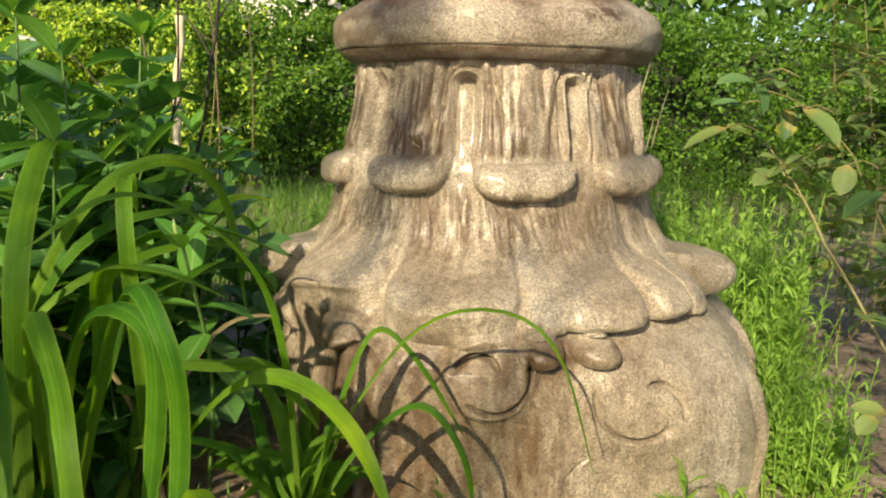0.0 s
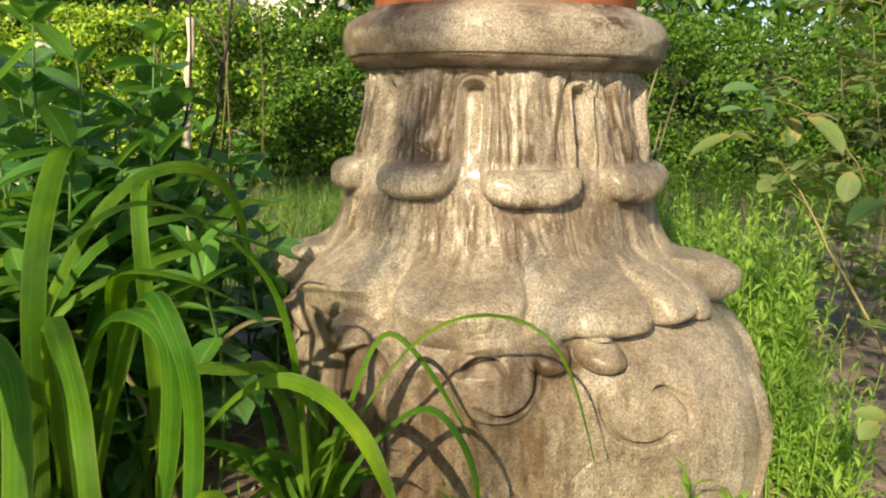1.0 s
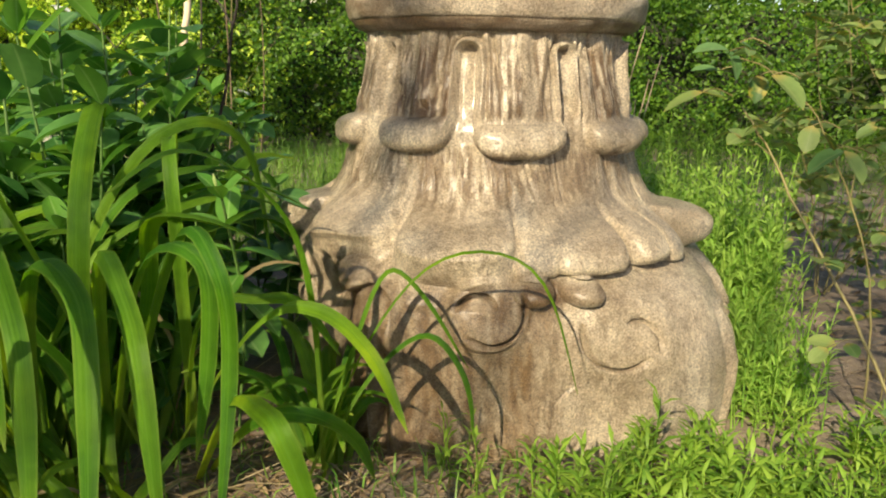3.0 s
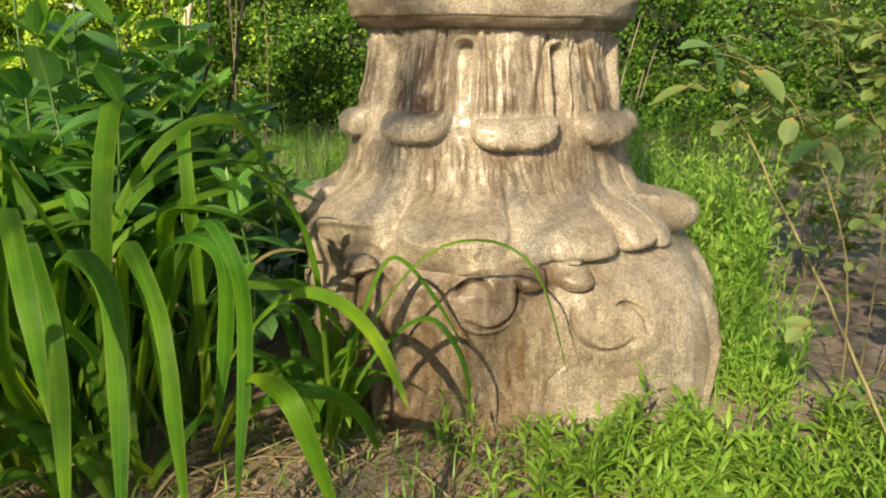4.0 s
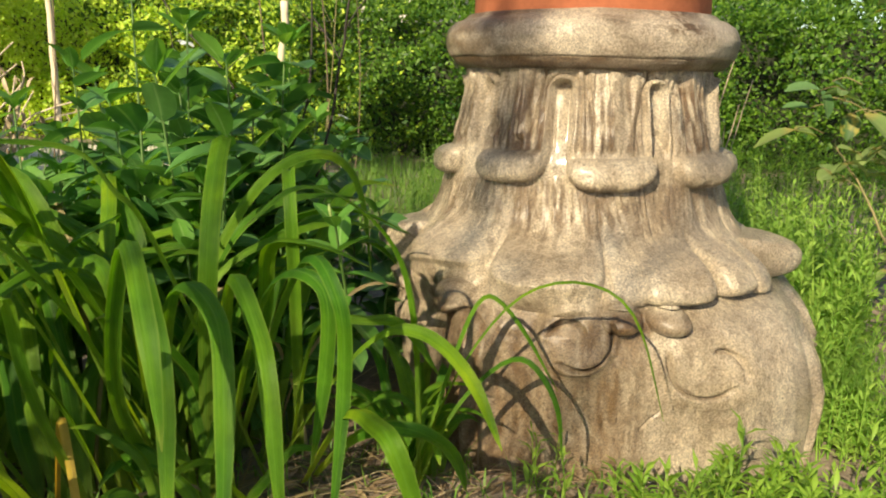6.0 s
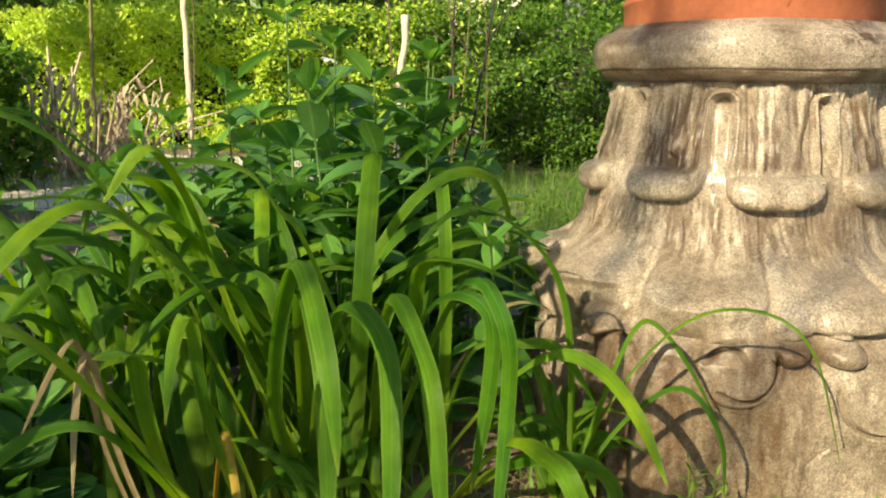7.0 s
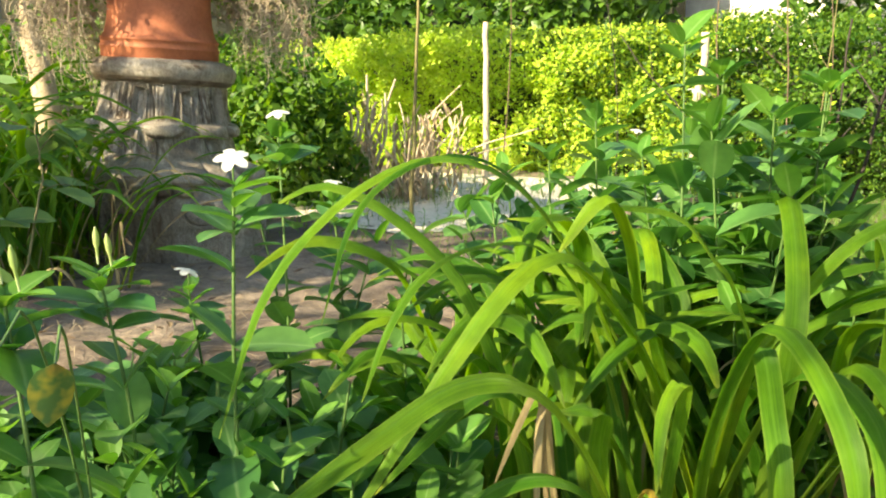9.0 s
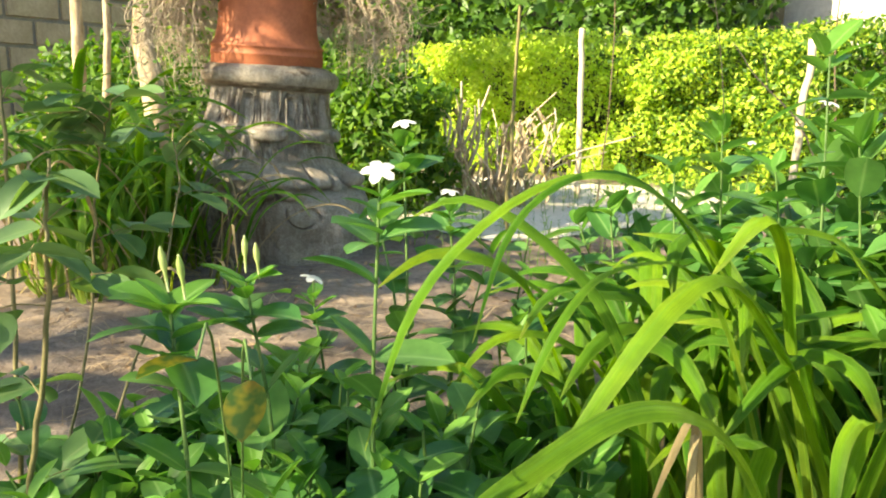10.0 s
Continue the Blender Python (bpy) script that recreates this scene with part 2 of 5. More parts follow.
BLADE = leaf_material("lily_blade", (0.045, 0.158, 0.010), (0.142, 0.285, 0.015), (1.8, 1.8, 0.35), 0.50, 14, (0.26, 0.32, 0.06), 0.42, midrib=(0.11, 0.25, 0.03), margin=(0.22, 0.34, 0.05), streak=True)
BLADE_DRY = leaf_material("dry_blade", (0.29, 0.23, 0.12), (0.46, 0.37, 0.20), (1.2, 1.0, 0.7), 0.8, 14, None, 0.25)
BLADE_YELLOW = leaf_material("yellow_blade", (0.50, 0.36, 0.05), (0.55, 0.42, 0.07), (1.4, 1.1, 0.5), 0.6, 14, None, 0.35)
BROAD = leaf_material("periwinkle_leaf", (0.050, 0.160, 0.042), (0.122, 0.262, 0.070), (1.9, 2.0, 0.7), 0.36, 0, None, 0.3, midrib=(0.22, 0.36, 0.14))
BROAD_YOUNG = leaf_material("young_leaf", (0.075, 0.215, 0.03), (0.14, 0.31, 0.05), (1.8, 1.7, 0.7), 0.4, 0, None, 0.4, midrib=(0.26, 0.42, 0.14))
ROSE_LEAF = leaf_material("rose_leaf", (0.11, 0.20, 0.065), (0.24, 0.31, 0.10), (1.8, 1.7, 0.8), 0.5, 0, (0.40, 0.26, 0.07), 0.35, midrib=(0.24, 0.30, 0.12))
YELLOW_LEAF = leaf_material("yellowed_leaf", (0.27, 0.27, 0.035), (0.34, 0.30, 0.04), (1.5, 1.3, 0.5), 0.5, 0, (0.16, 0.07, 0.03), 0.35, mottle=(0.055, 0.13, 0.03))
HEDGE_LEAF = leaf_material("hedge_leaf", (0.022, 0.085, 0.011), (0.145, 0.275, 0.024), (1.9, 1.8, 0.5), 0.52, 0, None, 0.38, island=True)
GOLDEN_LEAF = leaf_material("golden_leaf", (0.34, 0.52, 0.04), (0.62, 0.76, 0.12), (1.6, 1.5, 0.4), 0.4, 0, None, 0.4, island=True)
TREE_LEAF = leaf_material("tree_leaf", (0.028, 0.085, 0.016), (0.12, 0.24, 0.03), (1.8, 1.8, 0.5), 0.45, 0, None, 0.32, island=True)
SIDE_WEED = leaf_material("bright_weed_leaf", (0.18, 0.36, 0.05), (0.38, 0.56, 0.12), (1.7, 1.6, 0.6), 0.5, 0, None, 0.42, island=True)
WEED_LEAF = leaf_material("weed_leaf", (0.13, 0.27, 0.03), (0.29, 0.44, 0.065), (1.7, 1.6, 0.6), 0.5, 0, None, 0.42, island=True)
GRASS_LEAF = leaf_material("grass_leaf", (0.08, 0.20, 0.03), (0.22, 0.36, 0.07), (1.7, 1.6, 0.6), 0.5, 0, None, 0.4, island=True)
STRAW = leaf_material("straw", (0.38, 0.28, 0.16), (0.62, 0.50, 0.33), (1.1, 1.0, 0.8), 0.8, 0, None, 0.2, island=True)
LITTER = leaf_material("leaf_litter", (0.15, 0.095, 0.06), (0.40, 0.29, 0.17), (1.1, 1.0, 0.8), 0.85, 0, None, 0.15, island=True)
DRY_LEAF = leaf_material("dry_leaf", (0.30, 0.23, 0.15), (0.56, 0.45, 0.32), (1.1, 1.0, 0.8), 0.85, 0, None, 0.15, island=True)
PALE_BUD = leaf_material("pale_bud", (0.34, 0.46, 0.14), (0.50, 0.58, 0.26), (1.2, 1.2, 0.8), 0.5, 0, (0.78, 0.80, 0.62), 0.3)
PETAL = leaf_material("white_petal", (0.76, 0.79, 0.82), (0.83, 0.85, 0.87), (1, 1, 1), 0.5, 0, None, 0.35)


def plain(name, a, b, rough, scale, depth, metal=0.0, stretch=None):
    m, n, l, bs = material(name)
    co = n.new("ShaderNodeTexCoord").outputs["Object"]
    nz = noise_node(n, l, co, scale, 5, stretch, 0.6)
    fine = noise_node(n, l, co, scale * 7, 4, stretch, 0.65)
    r = ramp(n, [(0.3, a), (0.7, b)])
    l.new(nz.outputs[0], r.inputs[0])
    fr = ramp(n, [(0.3, (0.7, 0.68, 0.66)), (0.6, (1, 1, 1))])
    l.new(fine.outputs[0], fr.inputs[0])
    l.new(mix(n, l, "MULTIPLY", 0.7, r.outputs[0], fr.outputs[0]), bs.inputs["Base Color"])
    bs.inputs["Roughness"].default_value, bs.inputs["Metallic"].default_value = rough, metal
    l.new(bump(n, l, fine.outputs[0], 0.5, depth, bump(n, l, nz.outputs[0], 0.4, depth * 3)), bs.inputs["Normal"])
    return m


STEM = plain("green_stem", (0.06, 0.14, 0.03), (0.12, 0.21, 0.05), 0.5, 60, 0.0005)
CANE = plain("rose_cane", (0.13, 0.13, 0.045), (0.27, 0.22, 0.09), 0.6, 50, 0.0008)
TWIG = plain("dark_twig", (0.022, 0.018, 0.014), (0.055, 0.044, 0.034), 0.8, 60, 0.001)
BARK = plain("brown_bark", (0.12, 0.085, 0.055), (0.26, 0.19, 0.12), 0.9, 30, 0.004, 0, (1, 1, 0.2))
STEM_BROWN = plain("brown_stem", (0.085, 0.062, 0.038), (0.19, 0.14, 0.085), 0.85, 40, 0.001, 0, (1, 1, 0.3))
TAN_BARK = plain("tan_bark", (0.26, 0.19, 0.11), (0.62, 0.51, 0.33), 0.9, 22, 0.006, 0, (1, 1, 0.45))
PALE_WOOD = plain("pale_stake", (0.55, 0.45, 0.30), (0.74, 0.64, 0.47), 0.75, 25, 0.001, 0, (1, 1, 0.15))
TERRACOTTA = plain("terracotta", (0.34, 0.105, 0.045), (0.46, 0.155, 0.07), 0.75, 12, 0.0008)
# near-black colour standing for the shade inside hedge and trees
CORE = plain("inner_shade", (0.012, 0.02, 0.008), (0.03, 0.035, 0.015), 0.95, 10, 0.01)
PLASTER = plain("pale_plaster", (0.70, 0.66, 0.60), (0.82, 0.79, 0.73), 0.85, 2, 0.002)
BRICKWALL = plain("tan_blocks", (0.36, 0.28, 0.18), (0.50, 0.40, 0.27), 0.9, 6, 0.004)
MORTAR = plain("grey_mortar", (0.22, 0.20, 0.17), (0.30, 0.27, 0.23), 0.95, 20, 0.002)


def soil_material():
    m, n, l, bs = material("soil")
    co = n.new("ShaderNodeTexCoord").outputs["Object"]
    a = noise_node(n, l, co, 2.2, 5)
    b = noise_node(n, l, co, 26, 6, None, 0.65)
    c = noise_node(n, l, co, 160, 4, None, 0.7)
    r = ramp(n, [(0.3, (0.165, 0.123, 0.09)), (0.5, (0.265, 0.208, 0.155)), (0.7, (0.38, 0.315, 0.245))])
    l.new(a.outputs[0], r.inputs[0])
    r2 = ramp(n, [(0.3, (0.5, 0.47, 0.45)), (0.6, (1, 1, 1)), (0.8, (1.0, 0.95, 0.88))])
    l.new(b.outputs[0], r2.inputs[0])
    r3 = ramp(n, [(0.33, (0.5, 0.48, 0.45)), (0.55, (1, 1, 1))])
    l.new(c.outputs[0], r3.inputs[0])
    l.new(mix(n, l, "MULTIPLY", 0.7, mix(n, l, "MULTIPLY", 0.85, r.outputs[0], r2.outputs[0]), r3.outputs[0]), bs.inputs["Base Color"])
    bs.inputs["Roughness"].default_value = 0.95
    l.new(bump(n, l, c.outputs[0], 0.7, 0.004, bump(n, l, b.outputs[0], 0.8, 0.015)), bs.inputs["Normal"])
    return m


SOIL = soil_material()

# ---- ground ----
def ground_sheet():
    side = np.concatenate([-np.geomspace(60, 3.2, 16), np.linspace(-3, 3, 241), np.geomspace(3.2, 60, 16)])
    X, Y = np.meshgrid(side - 0.5, side + 1.5, indexing="ij")
    v = np.stack([X, Y, ground_height(X, Y)], -1).reshape(-1, 3)
    n = len(side)
    i, k = np.meshgrid(np.arange(n - 1), np.arange(n - 1), indexing="ij")
    f = np.stack([i * n + k, (i + 1) * n + k, (i + 1) * n + k + 1, i * n + k + 1], -1).reshape(-1, 4)
    return solid("ground", make_mesh("ground", v, f), SOIL, "bare brown garden soil with clods", "ground", "structure")


ground_sheet()

# ---- the stone pedestals ----
RING_PROFILE = [(0.0, 0.668), (0.19, 0.669), (0.199, 0.673), (0.207, 0.673), (0.212, 0.668), (0.216, 0.665), (0.228, 0.661), (0.2375, 0.654), (0.2435, 0.645), (0.2460, 0.634), (0.2455, 0.623),
                (0.2430, 0.613), (0.2395, 0.606), (0.2365, 0.6035), (0.2345, 0.6035), (0.2335, 0.600), (0.229, 0.594), (0.221, 0.588), (0.212, 0.586), (0.200, 0.585), (0.0, 0.585)]
UPPER_LEAVES = [(-70, 13), (-31.5, 14.5), (7.3, 16.5), (48, 15), (93, 16), (138, 15), (183, 16), (235, 17)]
LOWER_LEAVES = [(-82, 10, 0.318, 0.072, 0), (-46, 16, 0.276, 0.038, 0.012), (-11.7, 16.0, 0.266, 0.066, 0.014), (8.0, 5.5, 0.268, 0.034, 0), (21.6, 11.4, 0.270, 0.054, 0.004), (40.3, 7.0, 0.272, 0.049, 0.004), (52.0, 4.4, 0.266, 0.036, 0.006), (74, 11, 0.300, 0.085, 0)]
LOWER_LEAVES += [(c, 14, 0.265, 0.040, 0.02) for c in (115, 150, 185, 222, 254)]
CURLS = [(7.0, 0.244, 4.6, 0.021, 0.034), (17.6, 0.244, 4.8, 0.021, 0.036), (-36, 0.248, 6.0, 0.024, 0.030)] + [(c, 0.245, 5.5, 0.023, 0.032) for c in (100, 132, 168, 204, 240, 268)]
CORNERS = (48, 140, 230, 320)


def gap(th, centre):
    return (th - centre + 180) % 360 - 180


def bell_mesh():
    nt = 800
    th = np.arange(nt) * 360 / nt
    z = np.concatenate([np.linspace(-0.06, 0.10, 46), np.linspace(0.10, 0.34, 190)[1:], np.linspace(0.34, 0.40, 34)[1:], np.linspace(0.40, 0.475, 66)[1:], np.linspace(0.475, 0.595, 72)[1:]])
    nz = len(z)
    TH, Z = np.meshgrid(th, z)
    R = np.interp(Z, [-0.06, 0.0, 0.10, 0.18, 0.22, 0.25, 0.27, 0.285, 0.31, 0.325, 0.34, 0.36, 0.38, 0.41, 0.44, 0.47, 0.50, 0.55, 0.595],
                  [0.360, 0.364, 0.367, 0.365, 0.357, 0.340, 0.321, 0.309, 0.291, 0.276, 0.264, 0.252, 0.245, 0.238, 0.232, 0.2255, 0.217, 0.207, 0.203])
    R = R - 0.052 * smooth(0.27, 0.20, Z) * smooth(-22, -44, gap(TH, 0)) * smooth(-110, -80, gap(TH, 0))
    # worn, uneven stone
    wear = value_noise(TH / 360 * 14, Z * 12, 11, 14) - 0.5
    lump = value_noise(TH / 360 * 60, Z * 34, 18, 60) - 0.5
    grain = value_noise(TH / 360 * 190, Z * 100, 12, 190) - 0.5
    warp = (value_noise(TH / 360 * 22, Z * 9, 13, 22) - 0.5) * 6
    TW = TH + warp
    # a smooth glossy spot beside the middle leaf's tip, added for the highlight
    highlight_gloss = np.exp(-((gap(TH, -10) / 7.0) ** 2) - ((Z - 0.462) / 0.034) ** 2)
    # shallow flutes and a few crisp cuts, above and below the upper tips
    flute = value_noise(TW / 360 * 84, Z * 2.5, 14, 84) - 0.5
    flute2 = value_noise(TW / 360 * 170, Z * 7, 15, 170) - 0.5
    high = smooth(0.455, 0.475, Z) * smooth(0.60, 0.575, Z) * (1 - highlight_gloss)
    low = smooth(0.305, 0.350, Z) * smooth(0.43, 0.405, Z)
    R = R + 0.0110 * flute * (high + 0.7 * low) + 0.006 * flute2 * (high + 0.8 * low)
    cut = np.abs(value_noise(TW / 360 * 62, Z * 3.2, 16, 62) - 0.5)
    cut2 = np.abs(value_noise(TW / 360 * 118, Z * 6.0, 17, 118) - 0.5)
    R = R - (0.0085 * smooth(0.045, 0.0, cut) + 0.0046 * smooth(0.06, 0.0, cut2)) * (high + 0.5 * low)
    # the upper row of leaf tips: rolled lips with arched channels between
    centres = [c for c, _ in UPPER_LEAVES]
    for i, (c, hw) in enumerate(UPPER_LEAVES):
        d = gap(TH, c)
        zc = 0.434 + 0.003 * math.sin(i * 2.1) + 0.011 * np.clip(np.abs(d / hw), 0, 1.2) ** 3 + 0.003 * d / hw
        q = np.abs(d / hw) ** 4.5 + np.abs((Z - zc) / 0.0245) ** 2.6
        roll = np.clip(1 - q, 0, 1) ** 0.5
        shelf = 0.30 * np.clip(1 - np.abs(d / hw) ** 4, 0, 1) * np.exp(-np.clip(Z - zc - 0.010, 0, 1) / 0.018) * (Z > zc)
        R = R + 0.033 * np.maximum(roll, shelf)
        # the leaf above its tip: a slightly hollow panel
        panel = np.clip(1 - np.abs(d / (hw * 0.92)) ** 8, 0, 1) * smooth(0.462, 0.485, Z) * smooth(0.60, 0.578, Z)
        R = R + 0.003 * panel + 0.0028 * np.cos(np.radians(d * 180 / hw * 2.0)) * panel
        nxt = centres[(i + 1) % len(centres)]
        m = c + (((nxt - c) % 360) * 0.48)
        d = gap(TH + 0.12 * warp, m)
        half = 3.7 + 0.4 * math.sin(i * 1.7)
        top = 0.571 - 0.003 * (i % 3)
        cap = np.clip((Z - (top - 0.013)) / 0.013, 0, 3)
        u = np.sqrt((d / half) ** 2 + cap ** 2)
        reach = smooth(0.440, 0.480, Z)
        R = R - 0.0085 * smooth(1.0, 0.72, u) * reach - 0.010 * smooth(0.95, 0.6, u) * smooth(top - 0.022, top - 0.006, Z)
        bead = np.where(d < 0, 0.0125, 0.0060 + 0.005 * cap.clip(0, 1))
        R = R + bead * np.exp(-((u - 1.32) / 0.20) ** 2) * reach - 0.007 * np.exp(-((u - 1.80) / 0.15) ** 2) * reach
    # the lower row: broad leaves that flow outward and turn down
    flow = np.zeros_like(R)
    for i, (c, hw, zl, out, bow) in enumerate(LOWER_LEAVES):
        d = gap(TH, c)
        if out > 0.07:
            across = np.clip(1 - np.abs(d / (hw * 1.04)) ** 2.6, 0, 1) ** 0.6
            add = out * across * np.sqrt(np.clip(1 - np.abs((Z - 0.291) / 0.035) ** 2.6, 0, 1))
            R = np.where(add > 0, np.maximum(R, 0.288 + add), R)
            continue
        lip = zl + bow * np.clip(np.abs(d / hw), 0, 1) ** 2.5
        across = np.clip(1 - np.abs(d / hw) ** 5, 0, 1) ** 0.7
        rise = smooth(lip + 0.080, lip + 0.022, Z)
        under = 1 - np.clip((lip + 0.022 - Z) / 0.044, 0, 1) ** 1.15 if hw > 12 else np.sqrt(np.clip(1 - np.clip((lip + 0.020 - Z) / 0.030, 0, 1) ** 2.2, 0, 1))
        flow = np.maximum(flow, out * across * rise * under)
    R = R + flow
    # small curls below them: turn, height, half width, half height, rise
    for c, zc, wide, tall, up in CURLS:
        R = R + up * np.clip(1 - (gap(TH, c) / wide) ** 2 - ((Z - zc) / tall) ** 2, 0, 1) ** 0.5
    # a thin seam down the middle leaf's edge
    R = R - 0.008 * np.exp(-((gap(TH, 4.1) + 21 * (Z - 0.30)) / 0.40) ** 2) * smooth(0.268, 0.285, Z) * smooth(0.40, 0.36, Z)
    # the left leaf's crest, a narrow edge that sweeps out and down
    crest = 0.300 - 0.0010 * (gap(TH, -34)) * -1 - 0.010 * np.sin(np.radians(gap(TH, -34) * 6))
    R = R + 0.008 * np.exp(-((Z - crest) / 0.008) ** 2) * smooth(-64, -56, gap(TH, 0)) * smooth(-30, -36, gap(TH, 0))
    # the corner scrolls
    block = smooth(0.268, 0.222, Z)
    corner = smooth(0.258, 0.115, Z)
    for c in CORNERS:
        d = gap(TH, c)
        R = R + (0.020 if c == 320 else 0.074) * np.exp(-np.abs(d / 18.5) ** 2.4) * (0.45 * block + 0.55 * corner) * (1 - 0.22 * (np.clip(0.08 - Z, 0, 1) / 0.14) ** 2)
        ridge = np.exp(-((d - 11) / 9.0) ** 4) * smooth(0.235, 0.13, Z)
        R = R + 0.0105 * np.cos(np.radians(d * 62)) * ridge * smooth(-0.05, 0.03, Z)
    # raised discs with a spiral line: turn, height, radius, rise, edge, arcs of (radius at start, at end, from, to in degrees)
    discs = [(-3.4, 0.214, 0.060, 0.011, 0.012, ((0.017, 0.042, 30, 175), (0.036, 0.060, -130, 40))),
             (26.5, 0.180, 0.085, 0.010, 0.040, ((0.066, 0.036, 160, 312), (0.048, 0.019, -32, 92))),
             (-30, 0.195, 0.060, 0.012, 0.012, ((0.05, 0.02, 20, 300),))]
    discs += [(c, 0.195, 0.060, 0.012, 0.010, ((0.052, 0.036, 165, 345), (0.036, 0.016, -15, 120))) for c in (72, 90, 112, 165, 180, 205, 255, 270, 290)]
    for c, zc, rad, rise, edge, arcs in discs:
        u = np.radians(gap(TH, c)) * 0.385
        v = Z - zc
        rho = np.hypot(u, v * (1.12 if c == -3.4 else 1.0))
        close = np.abs(gap(TH, c)) < 30
        R = R + np.where(close, rise * smooth(rad, rad - edge, rho) + 0.007 * np.sqrt(np.clip(1 - (rho / (rad * 1.1)) ** 2, 0, 1)), 0)
        phi = np.degrees(np.arctan2(v, u))
        for r0, r1, a0, a1 in arcs:
            p = np.mod(phi - a0, 360)
            live = close & (p < a1 - a0)
            fade = np.clip(p / 18, 0, 1) * np.clip((a1 - a0 - p) / 18, 0, 1)
            line = r0 + (r1 - r0) * p / (a1 - a0)
            R = R - np.where(live, (0.016 if c == 26.5 else 0.017) * fade * np.exp(-((rho - line) / 0.0028) ** 2), 0)
    # a crack up the foot
    R = R - 0.006 * np.exp(-((gap(TH, 15.5 + 3 * np.sin(Z * 60))) / 0.3) ** 2) * smooth(0.13, 0.10, Z)
    R = R + 0.009 * wear + (0.0028 * lump + 0.0013 * grain) * (1 - highlight_gloss)
    rad = np.radians(TH)
    v = np.stack([R * np.sin(rad), -R * np.cos(rad), Z], -1).reshape(-1, 3)
    i, k = np.meshgrid(np.arange(nz - 1), np.arange(nt), indexing="ij")
    f = np.stack([i * nt + k, i * nt + (k + 1) % nt, (i + 1) * nt + (k + 1) % nt, (i + 1) * nt + k], -1).reshape(-1, 4)
    me = make_mesh("bell", v, f)
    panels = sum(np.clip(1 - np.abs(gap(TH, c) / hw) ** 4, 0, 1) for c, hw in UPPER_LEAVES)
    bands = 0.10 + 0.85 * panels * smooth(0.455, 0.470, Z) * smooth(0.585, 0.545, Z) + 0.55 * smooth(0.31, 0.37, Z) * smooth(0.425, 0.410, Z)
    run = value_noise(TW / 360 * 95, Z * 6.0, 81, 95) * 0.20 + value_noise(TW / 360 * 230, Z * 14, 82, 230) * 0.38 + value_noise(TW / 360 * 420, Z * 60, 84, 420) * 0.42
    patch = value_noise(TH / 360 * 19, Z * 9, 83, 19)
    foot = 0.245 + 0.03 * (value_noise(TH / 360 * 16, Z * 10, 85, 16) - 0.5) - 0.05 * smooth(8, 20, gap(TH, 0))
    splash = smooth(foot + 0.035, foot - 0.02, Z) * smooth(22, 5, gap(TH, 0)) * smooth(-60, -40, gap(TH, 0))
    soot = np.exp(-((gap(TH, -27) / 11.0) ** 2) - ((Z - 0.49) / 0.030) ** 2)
    # shade below the leaf lips, put into the curls' colour
    curl_shade = 0.6 * smooth(0.262, 0.248, Z) * smooth(0.215, 0.235, Z) * smooth(2, 6, gap(TH, 0)) * smooth(26, 20, gap(TH, 0))
    stain_shade = np.clip(curl_shade * (0.4 + run) + splash * (0.36 + 0.75 * run) + 0.55 * soot * smooth(0.25, 0.75, run) + bands * smooth(0.30, 0.58, run) * (0.62 + 0.8 * patch), 0, 1)
    me.attributes.new("stain_shade", "FLOAT", "POINT").data.foreach_set("value", stain_shade.astype(np.float32).ravel())
    me.attributes.new("highlight_gloss", "FLOAT", "POINT").data.foreach_set("value", highlight_gloss.astype(np.float32).ravel())
    return me


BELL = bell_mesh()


def ring_mesh():
    pr = np.array(RING_PROFILE)
    s = np.linspace(0, len(pr) - 1, 90)
    fine = np.stack([np.interp(s, np.arange(len(pr)), pr[:, 0]), np.interp(s, np.arange(len(pr)), pr[:, 1])], 1)
    v, f, uv = lathe(fine, 320, 0.0030, 21)
    me = make_mesh("ring", v, f)
    th = np.degrees(np.arctan2(v[:, 0], -v[:, 1]))
    spot = value_noise(th / 360 * 60 + 60, v[:, 2] * 90, 91)
    speck = value_noise(th / 360 * 260 + 260, v[:, 2] * 300, 92)
    # left part coloured darker and browner
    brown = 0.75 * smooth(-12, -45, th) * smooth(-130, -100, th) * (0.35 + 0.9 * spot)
    # shade on the ring's underside put into the colour; top edge darkened too
    rim_shade = 0.8 * smooth(0.607, 0.600, v[:, 2]) * (0.5 + spot) + 0.4 * smooth(0.664, 0.670, v[:, 2])
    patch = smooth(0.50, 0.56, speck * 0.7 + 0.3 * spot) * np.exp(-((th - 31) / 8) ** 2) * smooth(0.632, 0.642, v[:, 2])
    me.attributes.new("stain_shade", "FLOAT", "POINT").data.foreach_set("value", np.clip(brown + rim_shade + 1.2 * patch, 0, 1).astype(np.float32))
    return me


RING = ring_mesh()


def pedestal(stone, ring_stone, at, turn, lean, label):
    ob = thing("pedestal", label, "pedestal", at, turn, "carved pedestals")
    ob.matrix_basis = pose(*at, lean[0], lean[1], turn)
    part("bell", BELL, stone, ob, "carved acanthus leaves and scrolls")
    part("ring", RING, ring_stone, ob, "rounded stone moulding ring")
    return ob


P1, P2 = (0.078, 1.27), (-2.69, 1.778)
pedestal(STONE, RING_STONE, (*P1, 0.0), 0, (0, 0.0), "warm tan stone pedestal carved as an upturned capital")
pedestal(STONE_GREY, STONE_GREY, (*P2, 0.081), 42, (0, 4.0), "grey weathered stone pedestal carved as an upturned capital")


